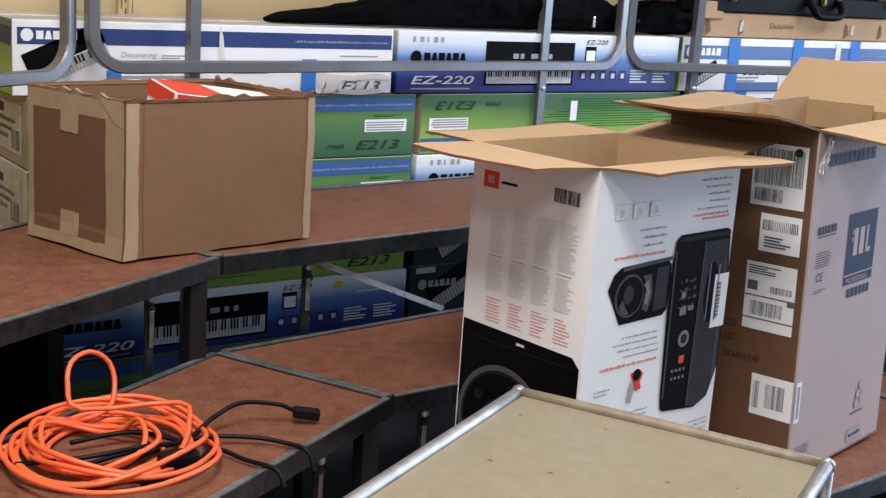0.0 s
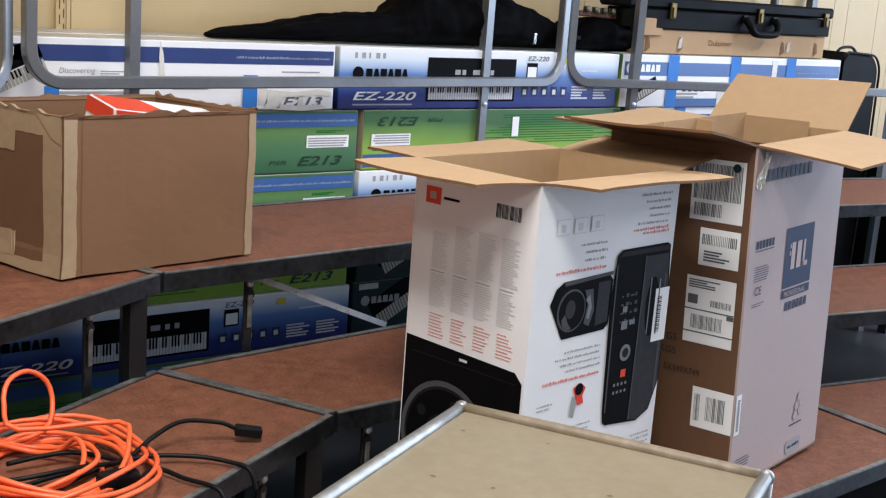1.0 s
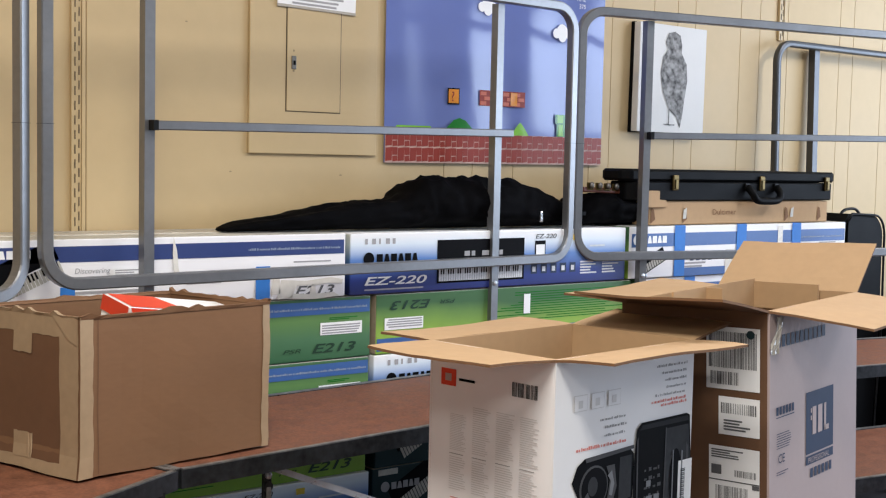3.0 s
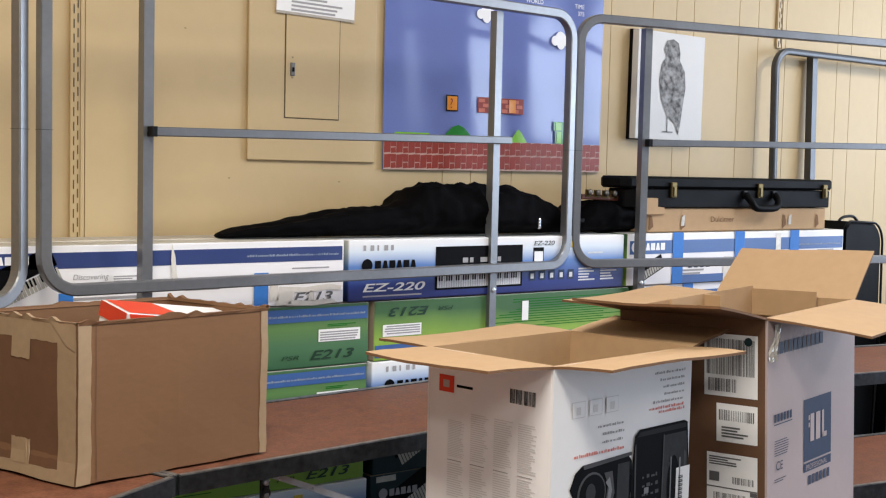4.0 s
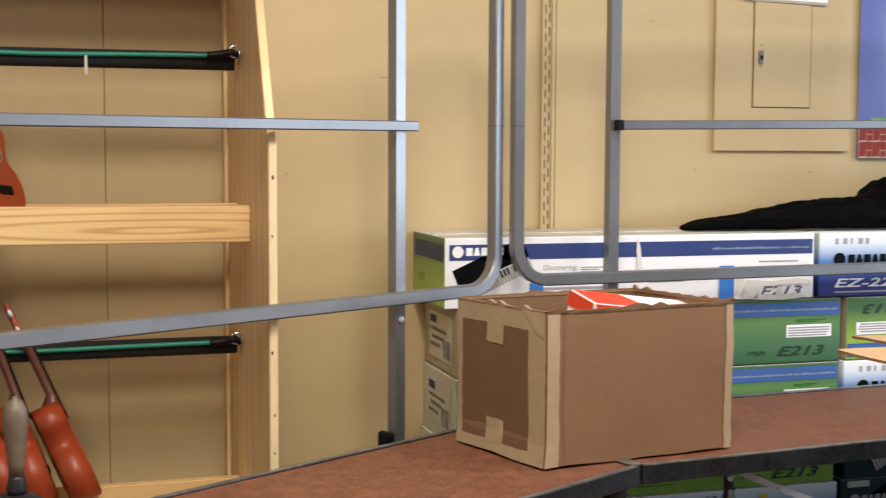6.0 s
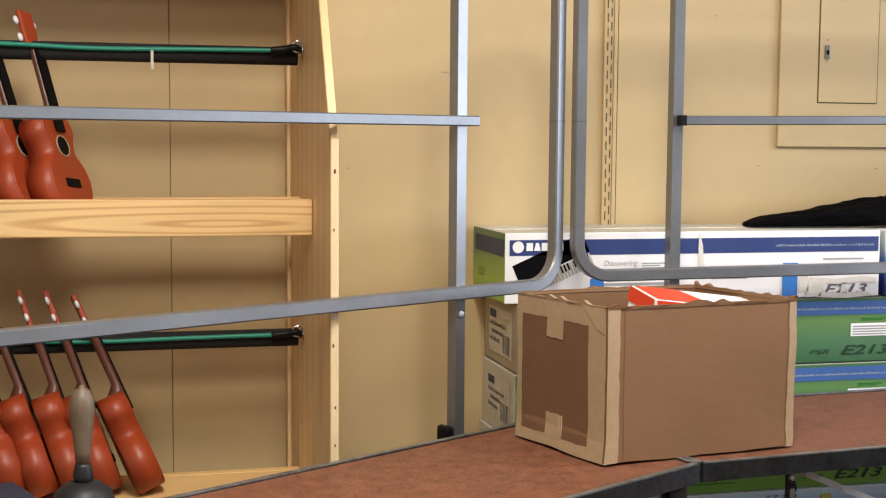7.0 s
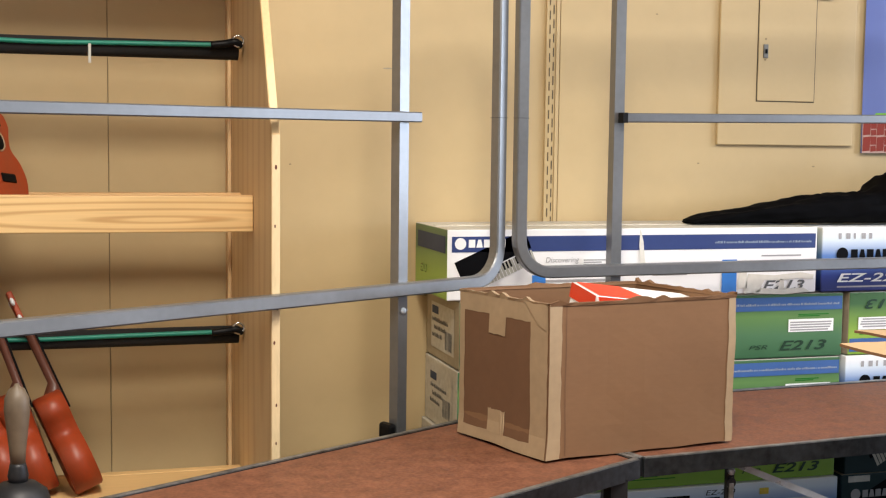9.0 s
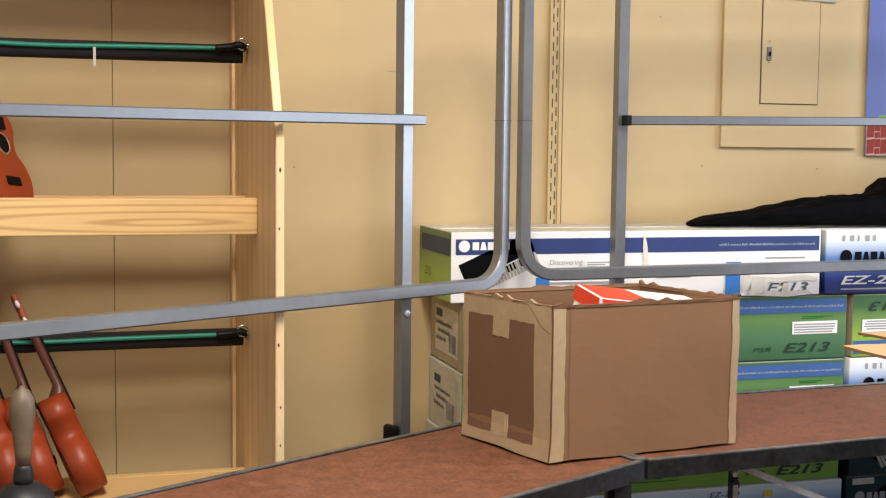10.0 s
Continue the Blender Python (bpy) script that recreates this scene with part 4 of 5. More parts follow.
print_part("barcode_label", rbox, Fr, [(0.0, z_(0.335), 0.022, z_(0.425))], M["label"], 0.002)
print_part("barcode", rbox, Fr, [(0.005, z_(0.345 + 0.006 * i), 0.016, z_(0.348 + 0.006 * i)) for i in range(12)], M["ink"], 0.003)
# insert standing in the mouth of the carton
bm = bmesh.new()
box(bm, 0.03, 0.24, 0.70, 0.40, 0.245, 0.768)
box(bm, 0.395, 0.08, 0.70, 0.40, 0.24, 0.762)
box(bm, 0.17, 0.20, 0.70, 0.176, 0.24, 0.766)
part("cardboard_insert", bm, M["card_light"], rbox)
poly_part("loose_tape", rbox, Fl, [(0.125, 0.03), (0.165, 0.035), (0.158, 0.06), (0.14, 0.15), (0.13, 0.16)], M["clear"], 0.008, "loose end of clear packing tape")
# crumpled tape at the near corner
bm = bmesh.new()
g = bmesh.ops.create_grid(bm, x_segments=5, y_segments=7, size=0.5)["verts"]
for v in g:
    s, z = v.co.x, v.co.y
    v.co = Vector((0.018 + s * 0.03 + 0.012 * math.sin(z * 4), -0.005 - 0.005 * abs(math.sin(5 * s + 3 * z)), 0.695 + z * 0.075))
part("loose_tape", bm, M["clear"], rbox, "crumpled clear packing tape")

def ragged(bm, F, s0, z0, s1, z1, lift, rg, amp=0.003, n=14):
    """A strip with torn, uneven long edges."""
    tall = (z1 - z0) > (s1 - s0)
    a, b = [], []
    for i in range(n + 1):
        t = i / n
        j, k = rg.uniform(-amp, amp), rg.uniform(-amp, amp)
        if tall:
            a.append((s0 + j * (s0 > 0.003), z0 + (z1 - z0) * t)), b.append((s1 + k, z0 + (z1 - z0) * t))
        else:
            a.append((s0 + (s1 - s0) * t, z0 + j * (z0 > 0.003))), b.append((s0 + (s1 - s0) * t, z1 + k))
    va, vb = [[bm.verts.new(F @ Vector((x, -lift, z))) for x, z in q] for q in (a, b)]
    for i in range(n):
        bm.faces.new((va[i], vb[i], vb[i + 1], va[i + 1]) if not tall else (va[i], vb[i], vb[i + 1], va[i + 1]))


# brown carton full of papers on the top tread
bbox, BF = open_carton("brown_carton", pose(0.891, 2.281, 0.611, 0, 0, 8.3), 0.452, 0.30, 0.318, 0.17,
                       [M["card"]] * 4, M["card"], [None] * 4, "worn brown cardboard carton, open, patched with paper tape")
Fr, Fl = BF[0], BF[3]
LL = 0.304
tg = random.Random(31)
for s0, s1 in ((0.0, 0.028), (0.434, 0.452)):
    bm = bmesh.new()
    ragged(bm, Fr, s0, 0.0, s1 if s0 == 0 else 0.452, 0.316, 0.0016, tg, 0.0012)
    part("corner_tape", bm, M["tape"], bbox, "pale paper tape along the corner")
bm = bmesh.new()
for r in ((LL - 0.056, 0.0, LL - 0.003, 0.318), (0.0, 0.0, 0.018, 0.318), (0.016, 0.275, LL - 0.054, 0.316), (0.016, 0.0, LL - 0.054, 0.026)):
    ragged(bm, Fl, *r, 0.0016, tg, 0.0012)
    part("end_tape", bm, M["tape"], bbox, "pale paper tape framing the end")
    bm = bmesh.new()
bm.free()
poly_part("folded_tape", bbox, Fl, [(LL - 0.075, 0.316), (LL - 0.004, 0.316), (LL - 0.004, 0.262), (LL - 0.03, 0.272)], M["tape"], 0.0032, "flap of paper tape folded over the corner")
for r in ((0.105, 0.235, 0.165, 0.277), (0.105, 0.024, 0.165, 0.075)):
    bm = bmesh.new()
    ragged(bm, Fl, *r, 0.0026, tg, 0.0015)
    part("end_tape", bm, M["tape"], bbox)
print_part("end_patch", bbox, Fl, [(0.017, 0.025, LL - 0.055, 0.276)], M["card_dark"], 0.0008, "bare dark brown cardboard")
# pressed fold line beside the corner
for s0 in (0.0375,):
    print_part("fold_line", bbox, Fr, [(s0, 0.004, s0 + 0.0028, 0.313)], M["card_dark"], 0.0007)
# torn rim, frayed upward
bm = bmesh.new()
rg = random.Random(5)
for F, ln in ((BF[0], 0.452), (BF[1], LL), (BF[2], 0.452), (BF[3], LL)):
    if F is BF[3]:
        part("torn_rim", bm, M["card"], bbox, "frayed torn cardboard rim")
        bm = bmesh.new()
    n = 22
    prev = None
    for i in range(n + 1):
        s = ln * i / n
        h = 0.001 + 0.009 * rg.random() ** 7 + 0.0016 * rg.random()
        row = [bm.verts.new(F @ Vector((s, y, z))) for y, z in ((-0.002, 0.312), (-0.003 - 0.003 * rg.random(), 0.316 + h), (0.004, 0.316 + h * 0.9), (0.007, 0.312))]
        if prev:
            for k in range(3):
                bm.faces.new((prev[k], row[k], row[k + 1], prev[k + 1]))
        prev = row
part("torn_rim", bm, M["tape"], bbox, "frayed rim with torn tape")
# the whole carton is soft and dented
for ob in bbox.children:
    me = ob.data
    bm = bmesh.new()
    bm.from_mesh(me)
    long_edges = [e for e in bm.edges if e.calc_length() > 0.05]
    if long_edges:
        bmesh.ops.subdivide_edges(bm, edges=long_edges, cuts=9, use_grid_fill=True)
    for v in bm.verts:
        p = v.co
        k = Vector((noise.noise(p * 7), noise.noise(p * 7 + Vector((5, 1, 2))), 0)) * 0.0035 + Vector((noise.noise(p * 22), noise.noise(p * 22 + Vector((3, 7, 1))), 0)) * 0.0006
        foot_ = max(0.0, 1 - p.z / 0.05)
        near_end = max(0.0, 1 - abs(p.x + 0.17 * p.y) / 0.05)
        v.co = p + k + Vector((-0.007 * foot_ * near_end, -0.004 * foot_ * near_end, 0.0035 * (1 + noise.noise(p * 9)) * foot_ * foot_))
    bm.to_mesh(me)
    bm.free()
    for p in me.polygons:
        p.use_smooth = False
packet = empty("paper_packet", pose(1.07, 2.40, 0.812, 8, 7, 4), "red and white printed packet lying in the carton", "packet")
part("body", boxm(-0.06, -0.02, -0.18, 0.22, 0.1, 0.118, bevel=0.003), M["label"], packet)
poly_part("red_print", packet, Matrix(), [(-0.059, 0.117), (-0.05, 0.098), (-0.02, 0.07), (0.12, 0.07), (0.13, 0.09), (0.07, 0.117)], M["logo_red"], 0.0225)
bm = bmesh.new()
bm.faces.new([bm.verts.new(p) for p in ((-0.055, -0.018, 0.1192), (0.075, -0.018, 0.1192), (0.05, 0.095, 0.1192), (-0.055, 0.095, 0.1192))])
part("red_print", bm, M["logo_red"], packet)
print_part("red_print", packet, pose(-0.06, 0.1, 0, 0, 0, -90), [(0.0, 0.085, 0.118, 0.117)], M["logo_red"], 0.0025)
for sx, sy, sz, mm in ((0.18, 0.03, 0.10, "label"), (0.02, 0.10, 0.09, "ash")):
    paper = empty("paper_bundle", pose(1.02 + sx, 2.36 + sy, 0.614, 0, 0, 9), "bundle of white printed paper in the carton", "paper")
    part("sheets", boxm(-0.12, -0.05, 0, 0.12, 0.05, 0.18 + sz, bevel=0.002), M[mm], paper)

# ---- metal-edged case in front ----
case = empty("equipment_case", pose(0.996, 1.185, 0, 0, 0, math.degrees(math.atan2(-0.361, 0.183))), "tan topped equipment case with aluminium edging on the floor", "case")
cw, cl = 0.393, 0.78
part("body", boxm(0.006, -cl + 0.006, 0.03, cw - 0.006, -0.006, 0.688, bevel=0.006), M["tan"], case)
part("lid_panel", boxm(0.008, -cl + 0.008, 0.686, cw - 0.008, -0.008, 0.692, bevel=0.001), M["tan"], case)
for a, b in (((0, 0), (cw, 0)), ((cw, 0), (cw, -cl)), ((cw, -cl), (0, -cl)), ((0, -cl), (0, 0))):
    part("edge_trim", tube(smooth_path([(*a, 0.692), ((a[0] + b[0]) / 2, (a[1] + b[1]) / 2, 0.693), (*b, 0.692)], 3), 0.0085, 10), M["alu"] if a[1] != b[1] else M["rolled"], case, smooth=True)
for a in ((0, 0), (cw, 0), (cw, -cl), (0, -cl)):
    part("corner_trim", tube([(*a, 0.69), (*a, 0.03)], 0.009, 10), M["alu"], case, smooth=True)
    bm = bmesh.new()
    bmesh.ops.create_uvsphere(bm, u_segments=12, v_segments=8, radius=0.0105, matrix=Matrix.Translation((*a, 0.692)))
    part("corner_cap", bm, M["alu"], case, smooth=True)
    part("foot", boxm(min(max(a[0], 0.03), cw - 0.03) - 0.02, min(max(a[1], -cl + 0.03), -0.03) - 0.02, 0, min(max(a[0], 0.03), cw - 0.03) + 0.02, min(max(a[1], -cl + 0.03), -0.03) + 0.02, 0.031), M["black"], case)
# scuffs and drips on the lid
rg = random.Random(44)
for i in range(26):
    cx, cy, r = rg.uniform(0.03, cw - 0.03), -rg.uniform(0.03, 0.6), rg.uniform(0.0012, 0.0042)
    bm = bmesh.new()
    bm.faces.new([bm.verts.new((cx + r * rg.uniform(0.6, 1.4) * math.cos(a), cy + r * rg.uniform(0.5, 1.2) * math.sin(a), 0.6924)) for a in [2 * math.pi * k / 9 for k in range(9)]])
    part("stain", bm, M["stain"], case)


# ---- things lying on the cartons ----
def soft_bag(name, prof, y0, y1, base, label, seed, parts=()):
    """A limp bag: prof is (x, height, width share); the back half is lower."""
    root = empty(name, pose(prof[0][0], (y0 + y1) / 2, base), label, "bag")
    bm = bmesh.new()
    n = 32
    xs = smooth_path([(p[0] - prof[0][0], p[1], p[2]) for p in prof], 12)
    rings = []
    for i, (x, h, w) in enumerate(xs):
        ring = []
        for j in range(n):
            a = 2 * math.pi * j / n
            cy, cz = math.cos(a), math.sin(a)
            q = Vector((x * 5 + seed, cy * 1.6, cz * 1.6 + seed))
            wr = 1 + 0.17 * noise.noise(q) + 0.13 * noise.noise(q * 2.7) + 0.09 * (0.4 - abs(noise.noise(q * 4.3)) * 1.6)
            yy = cy * (y1 - y0) / 2 * max(w, 0.05) * wr
            zz = max(0.0, h * (0.5 + 0.5 * (abs(cz) ** 0.75) * (1 if cz > 0 else -1)) * (wr if cz > 0 else 1))
            ring.append(bm.verts.new((x, yy, zz + 0.001)))
        rings.append(ring)
    for r0, r1 in zip(rings, rings[1:]):
        for j in range(n):
            bm.faces.new((r0[j], r0[(j + 1) % n], r1[(j + 1) % n], r1[j]))
    bm.faces.new(rings[0][::-1])
    bm.faces.new(rings[-1])
    bmesh.ops.recalc_face_normals(bm, faces=bm.faces[:])
    part("cover", bm, M["black_cloth"], root, smooth=True)
    return root


bag = soft_bag("gig_bag", [(1.60, 0.012, 0.25), (1.68, 0.03, 0.4), (1.9, 0.06, 0.6), (2.1, 0.086, 0.75), (2.20, 0.098, 0.85), (2.25, 0.142, 0.9), (2.31, 0.15, 0.95), (2.43, 0.152, 1), (2.53, 0.15, 1), (2.66, 0.128, 1), (2.76, 0.10, 0.95), (2.85, 0.07, 0.85), (2.90, 0.04, 0.6)], 2.955, 3.2, 1.031, "limp black nylon gig bag lying on the cartons", 3)
part("zip_pull", boxm(1.044, -0.15, 0.022, 1.055, -0.143, 0.055, bevel=0.002), M["chrome"], bag, "small metal zip pull")
poly_part("fabric_tag", bag, pose(0.05, 0, 0), [(1.19, 0.04), (1.215, 0.04), (1.215, 0.052), (1.19, 0.052)], M["leather"], 0.128)
soft_bag("instrument_bag", [(2.90, 0.03, 0.7), (2.95, 0.08, 0.9), (3.03, 0.105, 1), (3.14, 0.10, 1), (3.2, 0.085, 0.95), (3.235, 0.04, 0.8)], 2.975, 3.2, 1.031, "small black padded bag on the cartons", 8)

head = empty("guitar_headstock", pose(2.95, 3.06, 1.156, 0, 2, -4), "wooden headstock with metal tuning pegs resting on the bag", "instrument")
part("headstock", boxm(-0.02, -0.03, -0.012, 0.20, 0.03, 0.006, bevel=0.004), M["dark_wood"], head)
for i in range(5):
    bm = bmesh.new()
    bmesh.ops.create_uvsphere(bm, u_segments=10, v_segments=8, radius=0.0105, matrix=Matrix.Translation((0.01 + i * 0.037, -0.038, 0.012)) @ Matrix.Diagonal((0.9, 0.7, 1.1, 1)))
    part("tuning_peg", bm, M["worn_steel"], head, smooth=True)
    part("peg_plate", boxm(-0.004 + i * 0.037, -0.032, -0.004, 0.026 + i * 0.037, -0.027, 0.022, bevel=0.002), M["brass"], head)
scrap = empty("cardboard_piece", pose(3.16, 2.96, 1.034, 0, 0, 4), "small folded piece of brown cardboard beside the case", "cardboard")
part("sheet", boxm(0, 0, 0.0, 0.006, 0.06, 0.1), M["card_light"], scrap)
part("fold", boxm(0.006, 0, 0.06, 0.11, 0.05, 0.118, bevel=0.002), M["card_light"], scrap)

long_box = empty("long_carton", pose(3.19, 2.975, 1.032), "long flat brown carton with handwriting under the hard case", "box")
part("body", boxm(0, 0, 0, 1.02, 0.16, 0.083, bevel=0.004), M["card_light"], long_box)
text(long_box, Matrix(), 0.33, 0.034, 0.028, "Dulcimer", M["card"], lift=0.002, wide=1.25, shear=-0.1)
# the front stays flat; darker patches paint the shade of dents
for s in (0.0, 0.165, 0.74, 0.945):
    poly_part("dent", long_box, Matrix(), [(s + 0.006, 0.005), (s + 0.03, 0.02), (s + 0.022, 0.055), (s + 0.01, 0.06)], M["card"], 0.0025)
# pale patches painted for the white glint at the handle cuts
for s in (0.17, 0.78):
    poly_part("tape_bit", long_box, Matrix(), [(s, 0.02), (s + 0.018, 0.022), (s + 0.02, 0.06), (s + 0.004, 0.052)], M["ash"], 0.004)

hard = empty("hard_case", pose(3.06, 2.965, 1.117), "black hard instrument case with brass latches on a carton", "case")


def case_outline(x0, x1, w0, w1, D):
    return [(x0, 0.03), (x0 + 0.03, 0.0), (x1 - 0.05, 0.0), (x1, 0.05), (x1, w1), (x1 - 0.05, D), (x0 + 0.04, w0), (x0, w0 - 0.04)]


bm = prism(case_outline(0.03, 1.205, 0.14, 0.14, 0.18), 0.0, 0.066, bevel=0.004)
part("body", bm, M["leather"], hard)
bm = prism(case_outline(0.0, 1.22, 0.15, 0.15, 0.19), 0.068, 0.108, bevel=0.008)
for v in bm.verts:
    if v.co.z > 0.1:
        v.co.z += 0.01 * math.sin(math.pi * min(1, max(0, v.co.x / 1.22)))
part("lid", bm, M["leather"], hard)
for s in (0.225, 0.70, 1.10):
    lt = part("latch", boxm(s + 0.004, -0.01, 0.036, s + 0.032, -0.001, 0.09, bevel=0.003), M["brass"], hard, "brass draw latch")
    part("latch_tongue", boxm(s + 0.011, -0.014, 0.04, s + 0.027, -0.011, 0.075, bevel=0.002), M["brass"], lt)
hd = part("handle", tube(smooth_path([(0.635, -0.006, 0.05), (0.64, -0.028, 0.025), (0.66, -0.034, 0.002), (0.72, -0.036, -0.002), (0.78, -0.034, 0.002), (0.80, -0.028, 0.025), (0.805, -0.006, 0.05)], 6), 0.0135, 12), M["leather"], hard, smooth=True)
for s in (0.635, 0.805):
    part("handle_ring", boxm(s - 0.014, -0.008, 0.038, s + 0.014, 0.0, 0.064, bevel=0.003), M["black"], hd)

amp = empty("rounded_case", pose(4.315, 2.955, 0.0), "black vinyl case with a rounded top standing by the cartons", "case")
out = [(0, 0.0), (0.245, 0.0), (0.27, 0.6), (0.262, 0.93)]
out += [(0.19 + 0.072 * math.cos(radians(a)), 0.965 + 0.09 * math.sin(radians(a))) for a in range(0, 100, 15)] + [(0.03, 1.062), (0.0, 1.03)]
bm = bmesh.new()
v0 = [bm.verts.new((x, 0, z)) for x, z in out]
v1 = [bm.verts.new((x, 0.22, z)) for x, z in out]
bm.faces.new(v0), bm.faces.new(v1[::-1])
for i in range(len(out)):
    bm.faces.new((v0[i], v1[i], v1[(i + 1) % len(out)], v0[(i + 1) % len(out)]))
bmesh.ops.recalc_face_normals(bm, faces=bm.faces[:])
bmesh.ops.bevel(bm, geom=[e for e in bm.edges if abs(e.verts[0].co.y - e.verts[1].co.y) < 0.01], offset=0.012, segments=2, affect="EDGES")
part("shell", bm, M["leather"], amp)
part("piping", tube([(x, -0.002, z) for x, z in out], 0.005, 6), M["black"], amp, smooth=True)
part("strap", tube(smooth_path([(0.04, 0.06, 1.055), (0.07, 0.06, 1.075), (0.14, 0.06, 1.078), (0.18, 0.06, 1.05)], 5), 0.006, 8), M["black"], amp, smooth=True)

# Black chest added where the space behind the right section is black.
trunk = empty("storage_chest", pose(4.62, 2.78, 0.0), "large black chest added to fill the black space behind the riser", "trunk")
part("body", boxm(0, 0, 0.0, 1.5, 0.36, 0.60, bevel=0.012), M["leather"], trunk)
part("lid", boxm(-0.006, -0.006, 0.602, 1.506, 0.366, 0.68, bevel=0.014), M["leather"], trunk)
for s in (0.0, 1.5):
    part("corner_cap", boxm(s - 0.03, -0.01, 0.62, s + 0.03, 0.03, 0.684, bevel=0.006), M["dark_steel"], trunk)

# Black box added to darken the gap left of the cartons.
gap_filler = empty("storage_case", pose(0.42, 2.72, 0.0), "plain black box added to fill the dark gap behind the riser", "case")
part("body", boxm(0, 0, 0.0, 0.475, 0.2, 0.43, bevel=0.01), M["leather"], gap_filler)
part("lid", boxm(-0.004, -0.004, 0.432, 0.479, 0.204, 0.475, bevel=0.01), M["leather"], gap_filler)

# ---- spare rail leaning on the wall ----
spare = empty("spare_rail", pose(4.12, 3.165, 0.0, -1.2), "spare grey tubular rail leaning against the wall", "rail", "back rails")
part("loop", tube(round_rect(0.03, 0.60, 1.85, 1.745, 0.08, 8), 0.013, 16, closed=True, boxy=True), M["dark_rail"], spare, smooth=True)
for p in (0.315, 1.5):
    part("post", tube([(p, 0.03, 0.0), (p, 0.03, 1.74)], 0.016, square=True), M["dark_rail"], spare)

# ---- wall fittings ----
plate_ = empty("breaker_panel", pose(1.778, WALL_Y, 1.25), "cream painted breaker panel cover with a small locked door", "panel")
part("cover", boxm(0, -0.012, 0, 0.45, -0.0005, 0.80, bevel=0.002), M["panel_paint"], plate_)
part("gap", boxm(0.121, -0.0128, 0.126, 0.315, -0.0115, 0.533), M["slot"], plate_)
dr = part("door", boxm(0.124, -0.015, 0.129, 0.312, -0.0122, 0.53, bevel=0.001), M["panel_paint"], plate_)
lk = part("lock", boxm(0.1385, -0.018, 0.252, 0.1545, -0.0148, 0.292, bevel=0.002), M["worn_steel"], dr)
part("lock_slot", boxm(0.144, -0.0205, 0.265, 0.151, -0.0188, 0.278, bevel=0.001), M["ink"], lk)
for dz in (0.245, 0.305):
    part("screw", boxm(0.144, -0.0165, dz, 0.149, -0.0149, dz + 0.005), M["groove"], dr)
notice = empty("paper_notice", pose(1.865, WALL_Y - 0.0165, 1.685, 0, 1.5, 0), "white printed notice in a plastic sleeve on the panel", "notice")
part("sheet", boxm(0, -0.001, 0, 0.275, 0, 0.18), M["label"], notice)
rg = random.Random(9)
print_part("small_print", notice, Matrix(), lines(rg, 0.05, 0.24, 0.012, 0.06, 4, 0.5, 0.4) + lines(rg, 0.05, 0.24, 0.07, 0.16, 5, 0.5, 0.4), M["grey_ink"], 0.002)
part("sleeve_edge", boxm(0, -0.0025, 0, 0.275, -0.0012, 0.008), M["clear"], notice)


def slotted_standard(x, z0, z1, n):
    root = empty("shelf_standard", pose(x, WALL_Y, z0), "cream painted slotted shelf standard screwed to the wall", "shelf standard", "shelf standards")
    part("channel", boxm(-0.016, -0.011, 0, 0.012, -0.0005, z1 - z0, bevel=0.002), M["panel_paint"], root)
    part("lip", boxm(0.012, -0.014, 0, 0.017, -0.0005, z1 - z0), M["panel_paint"], root)
    st = (z1 - z0) / n
    for c in (-0.0075, 0.0035):
        bm = bmesh.new()
        for i in range(n):
            box(bm, c, -0.0125, st * (i + (0.5 if c > 0 else 0.1)), c + 0.0027, -0.0108, st * (i + (0.5 if c > 0 else 0.1)) + st * 0.62)
        tagged(part("slot_strip", bm, M["slot"], root), kind="stuff")
    return root


slotted_standard(1.261, 1.0, 2.4, 36)
slotted_standard(4.235, 1.76, 2.4, 16)

# poster: a blocky landscape
post = empty("landscape_poster", pose(2.262, WALL_Y - 0.003, 1.23, 0, -0.3, 0), "glossy poster of a blocky blue landscape with brick ground", "poster")
bm = bmesh.new()
g = bmesh.ops.create_grid(bm, x_segments=48, y_segments=20, size=0.5)["verts"]
for v in g:
    s, z = (v.co.x + 0.5) * 0.96, (v.co.y + 0.5) * 0.655
    v.co = Vector((s, -0.003 - 0.0065 * (0.5 + 0.5 * math.sin(s * 21 + 1.2 * math.sin(z * 3))) * (0.4 + z), z))
part("sheet", bm, M["sky"], post, smooth=True)
I = Matrix()
LF = 0.0106
print_part("ground_print", post, I, [(0.0, 0.0, 0.955, 0.098)], M["mortar"], LF)
bm = bmesh.new()
k = 0
for r in range(2):
    for c in range(20):
        s, z = 0.003 + c * 0.0477, 0.003 + r * 0.048
        for a in ((s, z + 0.002, s + 0.0235, z + 0.0465), (s + 0.0255, z + 0.022, s + 0.046, z + 0.0465), (s + 0.0255, z + 0.001, s + 0.046, z + 0.0198)):
            j = 0.0022 * ((k * 7) % 3 - 1)
            bm.faces.new([bm.verts.new((x, -LF - 0.001, y)) for x, y in ((a[0] + j * 0.5, a[1]), (a[2], a[1] + abs(j)), (a[2] - j, a[3]), (a[0], a[3] - abs(j)))])
            k += 1
part("ground_print", bm, M["brick_red"], post)
poly_part("hill_print", post, I, [(0.03, 0.098), (0.045, 0.12), (0.18, 0.12), (0.195, 0.098)], M["lime"], LF)
poly_part("hill_print", post, I, [(0.225, 0.098), (0.25, 0.12), (0.275, 0.142), (0.30, 0.15), (0.325, 0.142), (0.35, 0.12), (0.372, 0.098)], M["dgreen"], LF)
